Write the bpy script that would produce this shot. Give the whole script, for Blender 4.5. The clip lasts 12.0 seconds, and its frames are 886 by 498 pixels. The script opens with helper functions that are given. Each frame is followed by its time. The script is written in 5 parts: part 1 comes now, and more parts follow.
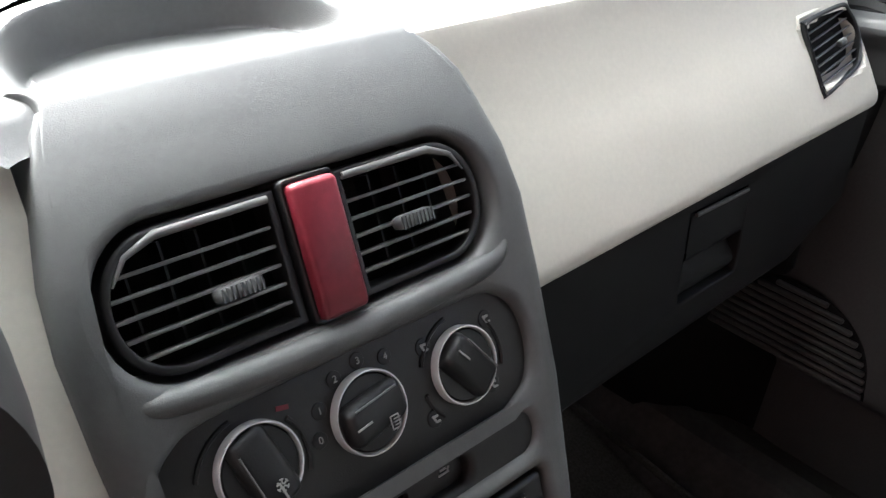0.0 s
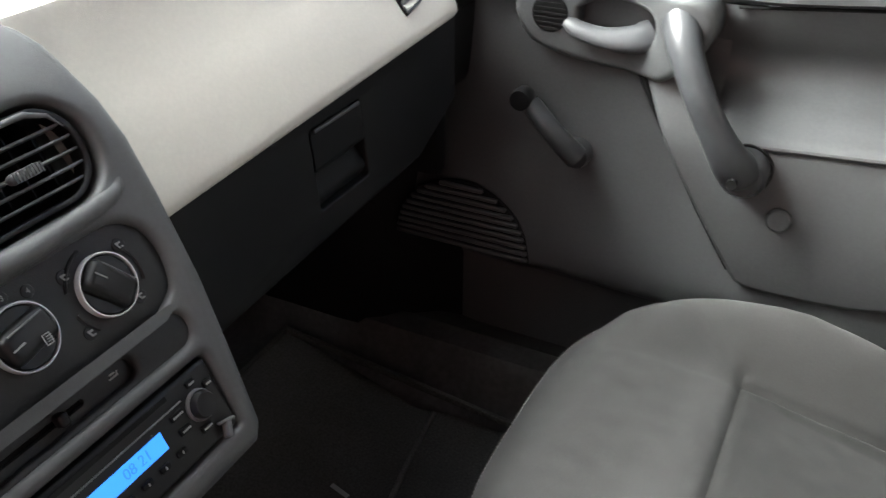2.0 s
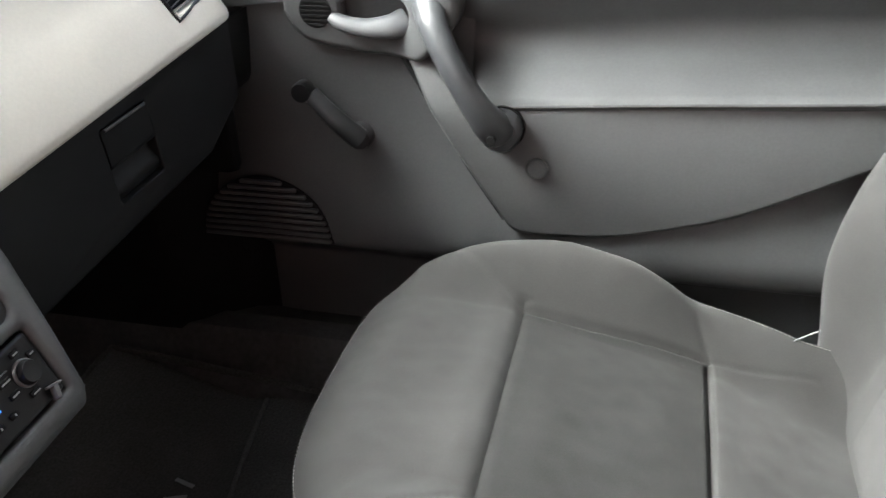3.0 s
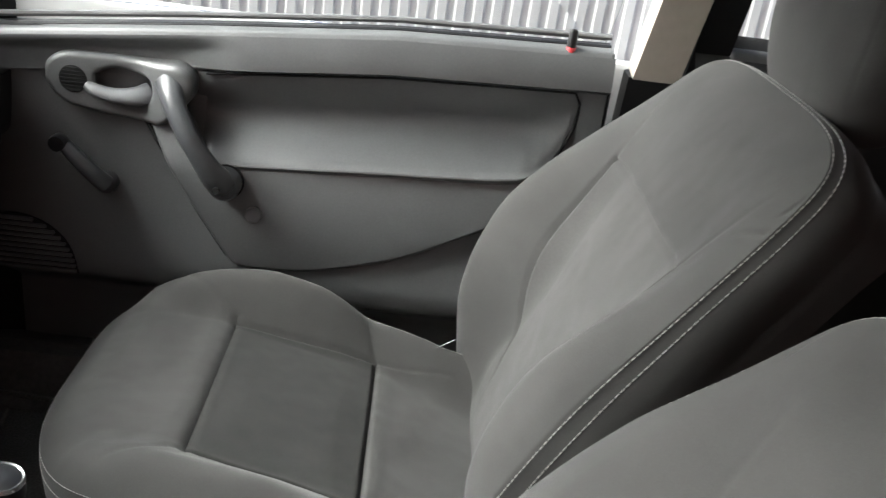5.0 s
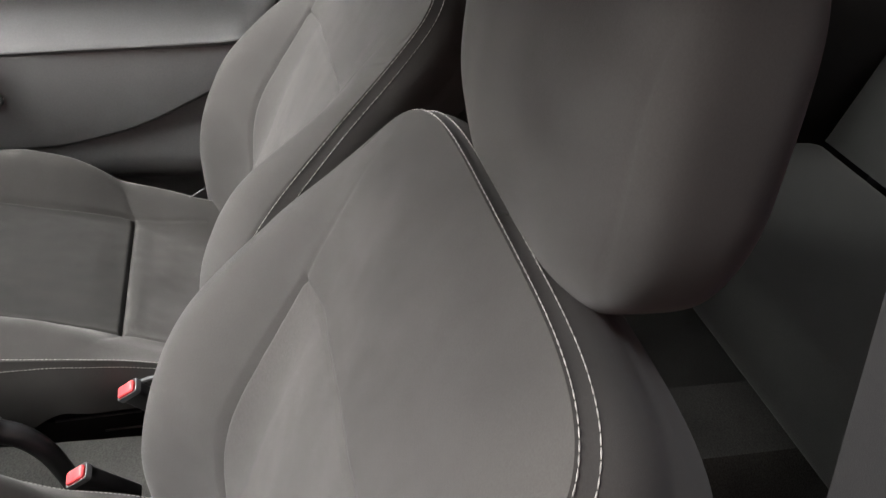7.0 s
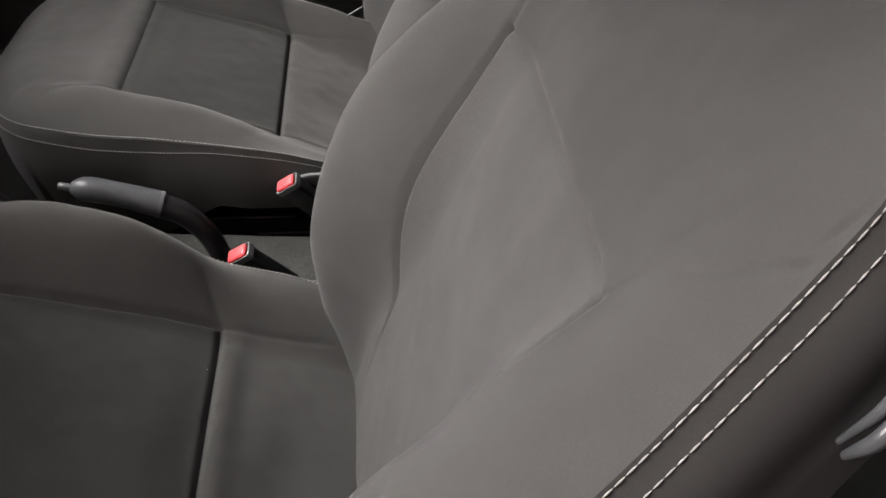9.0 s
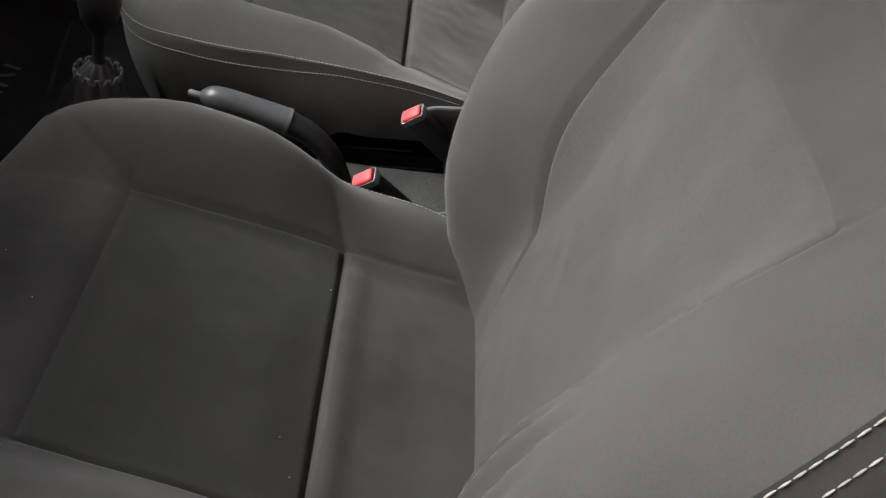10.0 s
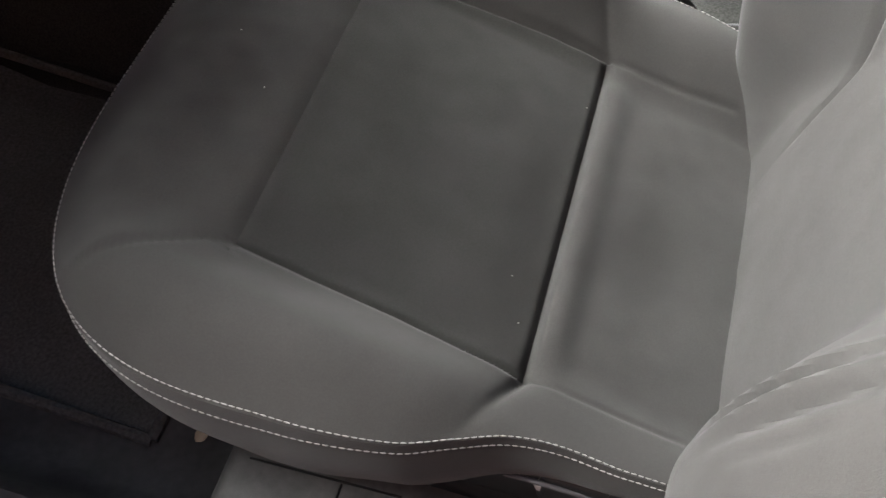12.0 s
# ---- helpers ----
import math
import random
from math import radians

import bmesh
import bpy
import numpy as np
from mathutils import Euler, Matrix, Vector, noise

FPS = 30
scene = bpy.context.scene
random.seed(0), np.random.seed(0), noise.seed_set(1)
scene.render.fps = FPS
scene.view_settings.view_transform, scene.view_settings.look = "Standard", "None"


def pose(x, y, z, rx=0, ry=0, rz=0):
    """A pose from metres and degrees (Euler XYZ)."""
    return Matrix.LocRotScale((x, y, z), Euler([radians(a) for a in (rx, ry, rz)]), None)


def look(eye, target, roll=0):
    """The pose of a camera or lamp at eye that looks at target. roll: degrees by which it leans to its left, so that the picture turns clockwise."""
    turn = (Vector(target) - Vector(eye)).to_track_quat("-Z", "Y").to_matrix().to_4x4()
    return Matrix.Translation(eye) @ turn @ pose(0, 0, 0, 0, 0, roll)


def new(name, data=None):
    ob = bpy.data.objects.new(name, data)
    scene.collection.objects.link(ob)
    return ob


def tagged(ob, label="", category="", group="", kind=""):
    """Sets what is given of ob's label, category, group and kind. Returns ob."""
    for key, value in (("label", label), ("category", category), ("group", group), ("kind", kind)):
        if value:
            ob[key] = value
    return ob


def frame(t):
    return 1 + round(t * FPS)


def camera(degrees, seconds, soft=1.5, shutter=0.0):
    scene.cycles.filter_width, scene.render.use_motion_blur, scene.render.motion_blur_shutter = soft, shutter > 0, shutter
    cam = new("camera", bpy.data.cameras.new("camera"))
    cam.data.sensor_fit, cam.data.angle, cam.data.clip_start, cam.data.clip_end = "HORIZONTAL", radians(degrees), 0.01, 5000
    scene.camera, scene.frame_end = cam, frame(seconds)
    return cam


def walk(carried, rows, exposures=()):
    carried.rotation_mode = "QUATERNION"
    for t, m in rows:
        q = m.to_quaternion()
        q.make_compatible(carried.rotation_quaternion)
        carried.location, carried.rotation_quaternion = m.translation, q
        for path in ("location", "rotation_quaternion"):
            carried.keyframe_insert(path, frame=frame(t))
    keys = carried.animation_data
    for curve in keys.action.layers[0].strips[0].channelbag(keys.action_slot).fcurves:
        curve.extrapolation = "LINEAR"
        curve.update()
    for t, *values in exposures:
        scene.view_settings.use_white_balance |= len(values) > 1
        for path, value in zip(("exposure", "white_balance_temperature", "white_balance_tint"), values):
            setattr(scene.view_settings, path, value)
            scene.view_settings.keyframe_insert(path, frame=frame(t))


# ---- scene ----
# ---------------------------------------------------------------- camera
cam = camera(53.0, 12.0, soft=1.2, shutter=0.25)
PATH = [
    (0, (-0.2052, 0.5144, 0.8587), (0.4157, 1.1079, 0.3466), 5.68),
    (0.5, (-0.1998, 0.5080, 0.8668), (0.4515, 1.0790, 0.3671), 5.64),
    (1, (-0.1988, 0.4835, 0.8727), (0.4747, 1.0181, 0.3622), 5.30),
    (1.5, (-0.2124, 0.4248, 0.8871), (0.5051, 0.8787, 0.3588), 4.67),
    (2, (-0.2443, 0.3698, 0.8802), (0.5178, 0.7501, 0.3561), 0.13),
    (2.5, (-0.299, 0.320, 0.890), (1.309, 0.911, -0.142), -0.4),
    (3, (-0.342, 0.292, 0.881), (1.334, 0.711, -0.128), -1.8),
    (3.2, (-0.361, 0.284, 0.882), (1.346, 0.642, -0.097), -1.5),
    (4.8, (-0.604, 0.204, 0.966), (1.202, 0.148, 0.109), 6.5),
    (5, (-0.64, 0.194, 0.991), (1.17, 0.081, 0.148), 8.0),
    (5.5, (-0.71, 0.162, 1.023), (1.055, -0.122, 0.126), 9.2),
    (6, (-0.758, 0.1, 1.066), (0.954, -0.281, 0.105), 8.2),
    (6.5, (-0.821, 0.047, 1.099), (0.833, -0.436, 0.083), 6.5),
    (6.7, (-0.848, 0.044, 1.093), (0.787, -0.439, 0.048), 6.4),
    (8.3, (-0.894, 0.079, 0.97), (0.678, -0.287, -0.211), 5.7),
    (8.5, (-0.894, 0.099, 0.956), (0.672, -0.237, -0.243), 6.3),
    (9, (-0.881, 0.121, 0.914), (0.668, -0.122, -0.328), 6.6),
    (9.5, (-0.888, 0.151, 0.888), (0.647, 0.007, -0.386), 5.9),
    (10, (-0.875, 0.198, 0.858), (0.634, 0.067, -0.449), 9.8),
    (10.5, (-0.834, 0.195, 0.81), (0.585, 0.27, -0.597), 6.1),
    (11, (-0.799, 0.185, 0.796), (0.478, 0.393, -0.728), 3.8),
    (11.5, (-0.778, 0.202, 0.789), (0.36, 0.426, -0.84), 4.7),
    (12, (-0.775, 0.229, 0.803), (0.289, 0.505, -0.868), 2.2),
]
EXPOSURE = [(0.0, 2.2, 6200, 5), (0.6, 2.0, 6200, 5), (1.5, 1.95, 6250, 4), (2.0, 2.15, 6250, 4), (2.5, 2.25, 6250, 4), (3.2, 2.3, 6250, 4), (5.0, 1.55, 6300, 4), (6.0, 1.38, 6400, 6), (6.7, 1.5, 6500, 9), (8.3, 1.15, 6600, 13), (9.0, 1.08, 6570, 12), (9.5, 1.12, 6500, 11), (10.2, 1.15, 6400, 8), (11.0, 1.6, 6400, 7), (12.0, 1.98, 6450, 8)]
walk(cam, [(t, look(eye, target, roll)) for t, eye, target, roll in PATH], EXPOSURE)

# ---------------------------------------------------------------- light
world = bpy.data.worlds.new("overcast_sky")
scene.world = world
world.use_nodes = True
wn = world.node_tree
sky = wn.nodes.new("ShaderNodeTexSky")
sky.sky_type = "NISHITA"
sky.sun_disc = False
sky.sun_elevation, sky.sun_rotation = radians(40), radians(2)
sky.air_density, sky.dust_density, sky.ozone_density = 0.6, 3.0, 0.0
wn.nodes["Background"].inputs[1].default_value = 0.105
wn.links.new(sky.outputs[0], wn.nodes["Background"].inputs[0])
sun = new("sun", bpy.data.lights.new("sun", "SUN"))
sun.data.energy, sun.data.angle, sun.data.color = 5.4, radians(50), (1.0, 0.985, 0.96)
sun.matrix_world = look((0.17, 4.8, 4.0), (0, 0, 0))


# ---------------------------------------------------------------- materials
def material(name, colour, rough=0.6, metal=0.0, noise_scale=60.0, vary=0.12, bump=0.15, bump_scale=900.0,
             spec=0.5, stain_scale=7.0, stain=0.10, sheen=0.0, coat=0.0):
    m = bpy.data.materials.new(name)
    m.use_nodes = True
    nt = m.node_tree
    b = nt.nodes["Principled BSDF"]
    b.inputs["Roughness"].default_value = rough
    b.inputs["Metallic"].default_value = metal
    b.inputs["Specular IOR Level"].default_value = spec
    b.inputs["Sheen Weight"].default_value = sheen
    b.inputs["Coat Weight"].default_value = coat
    tc = nt.nodes.new("ShaderNodeTexCoord")
    fine, wide = nt.nodes.new("ShaderNodeTexNoise"), nt.nodes.new("ShaderNodeTexNoise")
    fine.inputs["Scale"].default_value, wide.inputs["Scale"].default_value = noise_scale, stain_scale
    fine.inputs["Detail"].default_value = wide.inputs["Detail"].default_value = 4.0
    mixes = []
    for tex, amount in ((fine, vary), (wide, stain)):
        nt.links.new(tc.outputs["Object"], tex.inputs["Vector"])
        mr = nt.nodes.new("ShaderNodeMapRange")
        mr.inputs["From Min"].default_value, mr.inputs["From Max"].default_value = 0.3, 0.7
        mr.inputs["To Min"].default_value, mr.inputs["To Max"].default_value = 1 - amount, 1 + amount
        nt.links.new(tex.outputs["Fac"], mr.inputs["Value"])
        mixes.append(mr)
    mul = nt.nodes.new("ShaderNodeMath")
    mul.operation = "MULTIPLY"
    nt.links.new(mixes[0].outputs[0], mul.inputs[0])
    nt.links.new(mixes[1].outputs[0], mul.inputs[1])
    sc = nt.nodes.new("ShaderNodeVectorMath")
    sc.operation = "SCALE"
    sc.inputs[0].default_value = colour
    nt.links.new(mul.outputs[0], sc.inputs["Scale"])
    nt.links.new(sc.outputs[0], b.inputs["Base Color"])
    rr = nt.nodes.new("ShaderNodeMapRange")
    rr.inputs["To Min"].default_value, rr.inputs["To Max"].default_value = max(rough - 0.08, 0.02), min(rough + 0.08, 1.0)
    nt.links.new(wide.outputs["Fac"], rr.inputs["Value"])
    nt.links.new(rr.outputs[0], b.inputs["Roughness"])
    if bump:
        grain = nt.nodes.new("ShaderNodeTexNoise")
        grain.inputs["Scale"].default_value = bump_scale
        nt.links.new(tc.outputs["Object"], grain.inputs["Vector"])
        bn = nt.nodes.new("ShaderNodeBump")
        bn.inputs["Strength"].default_value, bn.inputs["Distance"].default_value = bump, 0.0006
        nt.links.new(grain.outputs["Fac"], bn.inputs["Height"])
        nt.links.new(bn.outputs[0], b.inputs["Normal"])
    return m


def glow(name, colour, strength):
    m = bpy.data.materials.new(name)
    m.use_nodes = True
    b = m.node_tree.nodes["Principled BSDF"]
    b.inputs["Base Color"].default_value = (*colour, 1)
    b.inputs["Emission Color"].default_value = (*colour, 1)
    b.inputs["Emission Strength"].default_value = strength
    return m


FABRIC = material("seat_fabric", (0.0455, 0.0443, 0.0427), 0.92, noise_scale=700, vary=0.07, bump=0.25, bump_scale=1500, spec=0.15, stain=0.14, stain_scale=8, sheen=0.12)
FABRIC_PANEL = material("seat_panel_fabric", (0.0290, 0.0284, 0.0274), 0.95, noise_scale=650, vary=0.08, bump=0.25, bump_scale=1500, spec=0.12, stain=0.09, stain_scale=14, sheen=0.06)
FABRIC_BACK = material("back_panel_fabric", (0.0535, 0.0521, 0.0503), 0.93, noise_scale=450, vary=0.10, bump=0.35, bump_scale=1400, spec=0.15, stain=0.10, stain_scale=10, sheen=0.12)
# darker copy of the seat cloth, with the rear bench's shade in it
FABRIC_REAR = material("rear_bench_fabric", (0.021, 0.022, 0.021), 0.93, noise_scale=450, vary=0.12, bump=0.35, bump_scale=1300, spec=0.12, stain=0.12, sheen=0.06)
THREAD = material("pale_thread", (0.27, 0.262, 0.25), 0.85, bump=0.0, vary=0.25, noise_scale=200)
GREY = material("grey_dash_plastic", (0.098, 0.100, 0.102), 0.42, spec=0.65, noise_scale=300, vary=0.05, bump=0.25, bump_scale=1400, stain=0.06)
DARK = material("dark_plastic", (0.011, 0.011, 0.0115), 0.50, noise_scale=300, vary=0.08, bump=0.25, bump_scale=1400, stain=0.12, spec=0.25)
# console grey again, darker to carry the shade low on the console
PANEL = material("control_panel_plastic", (0.024, 0.024, 0.0245), 0.45, noise_scale=300, vary=0.06, bump=0.25, bump_scale=1400, stain=0.08)
DOORGREY = material("door_plastic", (0.110, 0.112, 0.113), 0.37, spec=0.6, noise_scale=300, vary=0.06, bump=0.3, bump_scale=1200, stain=0.08)
GAITER = material("gaiter_leather", (0.045, 0.045, 0.047), 0.42, noise_scale=150, vary=0.15, bump=0.4, bump_scale=500)
BLACK = material("black_plastic", (0.012, 0.012, 0.013), 0.38, bump=0.1, vary=0.1)
VOID = material("duct_black", (0.004, 0.004, 0.004), 0.9, bump=0.0)
BEIGE = material("cream_dash_plastic", (0.70, 0.665, 0.60), 0.42, noise_scale=300, vary=0.03, bump=0.15, bump_scale=1400, stain=0.03)
SILVER = material("satin_silver", (0.86, 0.86, 0.87), 0.25, metal=0.35, bump=0.0, vary=0.05)
CHROME = material("dull_chrome", (0.30, 0.30, 0.31), 0.25, metal=0.8, bump=0.0, vary=0.05)
SLAT = material("slat_grey", (0.15, 0.15, 0.153), 0.30, bump=0.0, vary=0.05)
RED = material("dark_red_plastic", (0.185, 0.017, 0.030), 0.38, noise_scale=200, vary=0.08, bump=0.08, stain=0.12, stain_scale=60)
REDBRIGHT = material("bright_red_plastic", (0.78, 0.075, 0.085), 0.35, bump=0.0, vary=0.06)
PALE = material("pale_print", (0.36, 0.36, 0.355), 0.6, bump=0.0)
CARPET = material("black_carpet", (0.044, 0.044, 0.0415), 0.98, noise_scale=400, vary=0.35, bump=1.0, bump_scale=700, spec=0.1, stain=0.25)
MAT = material("rubber_mat", (0.078, 0.078, 0.073), 0.9, noise_scale=300, vary=0.3, bump=0.8, bump_scale=600, spec=0.2, stain=0.2)
SEAM = material("worn_mat_seam", (0.115, 0.112, 0.105), 0.9, noise_scale=300, vary=0.3, bump=0.5)
BODY = material("white_body_paint", (0.72, 0.72, 0.71), 0.25, bump=0.0, vary=0.02, coat=0.5)
TRIM = material("grey_headliner", (0.15, 0.147, 0.142), 0.9, noise_scale=300, vary=0.06, bump=0.4, bump_scale=900)
PILLAR = material("cream_pillar_trim", (0.50, 0.45, 0.38), 0.55, bump=0.2, vary=0.04)
BOUNCE_WALL = material("brown_bounce_wall", (0.31, 0.170, 0.140), 0.9, noise_scale=20, vary=0.2, bump=0.5, bump_scale=100, stain_scale=1.2, stain=0.2)
CONCRETE = material("asphalt_ground", (0.075, 0.072, 0.069), 0.9, noise_scale=30, vary=0.2, bump=0.6, bump_scale=120, stain_scale=1.5, stain=0.2)
WALLPAINT = material("white_sheet_wall", (0.86, 0.86, 0.84), 0.6, bump=0.1, noise_scale=10, vary=0.05, stain=0.06, stain_scale=2)
LCD = glow("blue_display", (0.035, 0.19, 0.80), 0.50)
GREYPLASTIC = material("pale_grey_plastic", (0.105, 0.107, 0.112), 0.38, bump=0.1, vary=0.06)
SILLGREY = material("scuffed_sill_plastic", (0.070, 0.068, 0.065), 0.55, noise_scale=120, vary=0.2, bump=0.3, bump_scale=900, stain=0.3, stain_scale=12)
GRIPGREY = material("handbrake_grip_plastic", (0.062, 0.064, 0.068), 0.33, bump=0.15, vary=0.06)
GLASS = bpy.data.materials.new("window_glass")
GLASS.use_nodes = True
GLASS.node_tree.nodes["Principled BSDF"].inputs["Transmission Weight"].default_value = 1.0
GLASS.node_tree.nodes["Principled BSDF"].inputs["Roughness"].default_value = 0.02
GLASS.node_tree.nodes["Principled BSDF"].inputs["IOR"].default_value = 1.45


# ---------------------------------------------------------------- building helpers
def thing(name, label, category, place=None, group="", kind=""):
    ob = new(name)
    ob.empty_display_size = 0.05
    ob.matrix_world = place if place is not None else Matrix()
    return tagged(ob, label, category, group, kind)


def part(name, bm, mat, parent=None, label="", smooth=True):
    bmesh.ops.recalc_face_normals(bm, faces=bm.faces)
    me = bpy.data.meshes.new(name)
    bm.to_mesh(me)
    bm.free()
    me.materials.append(mat)
    if smooth:
        me.shade_smooth()
        me.set_sharp_from_angle(angle=radians(38))
    ob = new(name, me)
    if parent is not None:
        ob.parent = parent
    return tagged(ob, label)


def smoothstep(a, b, x):
    t = min(max((x - a) / (b - a), 0.0), 1.0)
    return t * t * (3 - 2 * t)


def bump1(x, c, w):
    return math.exp(-((x - c) / w) ** 2)


def sheet(fn, us, vs, closed_u=False, bm=None):
    """A surface of quads over the parameters us x vs."""
    bm = bm or bmesh.new()
    rows = [[bm.verts.new(fn(u, v)) for u in us] for v in vs]
    n = len(us)
    for a, b in zip(rows, rows[1:]):
        for i in range(n if closed_u else n - 1):
            j = (i + 1) % n
            bm.faces.new((a[i], a[j], b[j], b[i]))
    return bm, rows


def span(a, b, n):
    return [a + (b - a) * i / (n - 1) for i in range(n)]


def box(sx, sy, sz, r=0.0, seg=2, at=None, bm=None):
    """A box of these sizes round its middle, edges rounded by r, at the pose."""
    bm = bm or bmesh.new()
    made = bmesh.ops.create_cube(bm, size=1.0, matrix=Matrix.Diagonal((sx, sy, sz, 1)))["verts"]
    if r:
        edges = list({e for v in made for e in v.link_edges})
        out = bmesh.ops.bevel(bm, geom=edges, offset=r, segments=seg, affect="EDGES", profile=0.5)
        made = list({v for f in out["faces"] for v in f.verts} | {v for v in made if v.is_valid})
    if at is not None:
        bmesh.ops.transform(bm, matrix=at, verts=made)
    return bm


def rounded(w, h, r, n=6, cx=0.0, cy=0.0):
    """A rounded rectangle's outline, counterclockwise."""
    pts = []
    for qx, qy, a0 in ((1, 1, 0), (-1, 1, 90), (-1, -1, 180), (1, -1, 270)):
        for k in range(n + 1):
            a = radians(a0 + 90 * k / n)
            pts.append((cx + qx * (w / 2 - r) + r * math.cos(a), cy + qy * (h / 2 - r) + r * math.sin(a)))
    return pts


def circle(r, n=32, cx=0.0, cy=0.0):
    return [(cx + r * math.cos(2 * math.pi * k / n), cy + r * math.sin(2 * math.pi * k / n)) for k in range(n)]


def inset_loop(pts, d):
    """The outline moved outwards by d."""
    out = []
    n = len(pts)
    for i in range(n):
        (x0, y0), (x1, y1) = pts[i - 1], pts[(i + 1) % n]
        tx, ty = x1 - x0, y1 - y0
        length = math.hypot(tx, ty) or 1.0
        out.append((pts[i][0] + ty / length * d, pts[i][1] - tx / length * d))
    return out


def plate(outer, holes=(), thick=0.004, edge=0.0015, lip=0.002, hole_depth=None, seg=3, at=None, warp=None, fine=0, taper=None):
    """A plate with its front at z = 0: outer edge rolled back by edge, holes with rolled lips and walls."""
    bm = bmesh.new()
    loops, fill = [], []

    def ring(pts, z):
        return [bm.verts.new((x, y, z)) for x, y in pts]

    def bridge(a, b):
        for i in range(len(a)):
            j = (i + 1) % len(a)
            bm.faces.new((a[i], a[j], b[j], b[i]))

    for pts, sign, r, deep in [(outer, 1, edge, thick)] + [(h, -1, lip, hole_depth or thick) for h in holes]:
        keen = [taper(y) if taper and sign > 0 else 1.0 for x, y in pts]

        def rolled(off, z):
            moved = inset_loop(pts, off)
            return [bm.verts.new((x + (mx - x) * k, y + (my - y) * k, z * k)) for (x, y), (mx, my), k in zip(pts, moved, keen)]

        first = last = rolled(-sign * r, 0.0)
        for k in range(1, seg + 1):
            a = radians(90 * k / seg)
            nxt = rolled(sign * (-r + r * math.sin(a)), -r + r * math.cos(a))
            bridge(last, nxt)
            last = nxt
        back = ring(pts, -deep)
        bridge(last, back)
        loops.append(first)
    edges = []
    for lp in loops:
        for i in range(len(lp)):
            edges.append(bm.edges.get((lp[i], lp[(i + 1) % len(lp)])) or bm.edges.new((lp[i], lp[(i + 1) % len(lp)])))
    filled = bmesh.ops.triangle_fill(bm, use_beauty=True, edges=edges)
    if fine:
        inner = {e for f in filled["geom"] if isinstance(f, bmesh.types.BMFace) for e in f.edges} - set(edges)
        bmesh.ops.subdivide_edges(bm, edges=list(inner), cuts=fine, use_grid_fill=True)
        bmesh.ops.triangulate(bm, faces=[f for f in bm.faces if len(f.verts) > 4])
    if warp:
        for v in bm.verts:
            v.co = warp(v.co)
    if at is not None:
        bm.transform(at)
    return bm


def disc_profile(profile, n=40, at=None, bm=None):
    """A body turned round z from (radius, height) pairs."""
    bm = bm or bmesh.new()
    rows = []
    for r, z in profile:
        if r < 1e-6:
            rows.append([bm.verts.new((0, 0, z))])
        else:
            rows.append([bm.verts.new((r * math.cos(2 * math.pi * k / n), r * math.sin(2 * math.pi * k / n), z)) for k in range(n)])
    for a, b in zip(rows, rows[1:]):
        for i in range(n):
            j = (i + 1) % n
            if len(a) == 1 and len(b) > 1:
                bm.faces.new((a[0], b[j], b[i]))
            elif len(b) == 1 and len(a) > 1:
                bm.faces.new((a[i], a[j], b[0]))
            elif len(a) > 1:
                bm.faces.new((a[i], a[j], b[j], b[i]))
    if at is not None:
        bmesh.ops.transform(bm, matrix=at, verts=[v for row in rows for v in row])
    return bm


def tube(points, radii, n=14, bm=None, flat=1.0, caps=True):
    """A round bar through the points, with a radius at each; flat squeezes it across."""
    bm = bm or bmesh.new()
    pts = [Vector(p) for p in points]
    radii = radii if isinstance(radii, (list, tuple)) else [radii] * len(pts)
    rows, side = [], None
    for i, p in enumerate(pts):
        d = (pts[min(i + 1, len(pts) - 1)] - pts[max(i - 1, 0)]).normalized()
        if side is None:
            side = d.orthogonal().normalized()
        side = (side - d * side.dot(d)).normalized()
        up = d.cross(side)
        rows.append([bm.verts.new(p + radii[i] * (side * math.cos(a) * flat + up * math.sin(a)))
                     for a in (2 * math.pi * k / n for k in range(n))])
    for a, b in zip(rows, rows[1:]):
        for i in range(n):
            j = (i + 1) % n
            bm.faces.new((a[i], a[j], b[j], b[i]))
    if caps:
        bm.faces.new(rows[0])
        bm.faces.new(rows[-1])
    return bm


def spline(ctrl, n):
    """n points of a smooth line through the control points."""
    c = [Vector(p) for p in ctrl]
    c = [2 * c[0] - c[1], *c, 2 * c[-1] - c[-2]]
    out = []
    m = len(c) - 3
    for k in range(n):
        t = k / (n - 1) * m
        i = min(int(t), m - 1)
        t -= i
        a, b, d, e = c[i:i + 4]
        out.append(0.5 * ((2 * b) + (d - a) * t + (2 * a - 5 * b + 4 * d - e) * t * t + (3 * b - a - 3 * d + e) * t ** 3))
    return out


def lerp_table(table, x):
    for (x0, y0), (x1, y1) in zip(table, table[1:]):
        if x <= x1:
            return y0 + (y1 - y0) * max(0.0, (x - x0)) / (x1 - x0)
    return table[-1][1]


# ---------------------------------------------------------------- car body and surroundings
tagged(part("ground", sheet(lambda u, v: (u, v, -0.25), span(-400, 400, 9), span(-400, 400, 9))[0], CONCRETE), "bare dark asphalt yard under the car", "ground", kind="structure")

wall = bmesh.new()
pts = []
for k in range(120):
    pts += [(k * 0.10, 0.0), (k * 0.10 + 0.045, 0.0), (k * 0.10 + 0.055, 0.013), (k * 0.10 + 0.09, 0.013)]
sheet(lambda u, v: (4.2 + pts[u][1], 6.0 - pts[u][0], v), range(len(pts)), [-0.25, 3.2], bm=wall)
tagged(part("backdrop", wall, WALLPAINT, smooth=False), "white ribbed sheet-metal fence beyond the window", "fence", kind="structure")


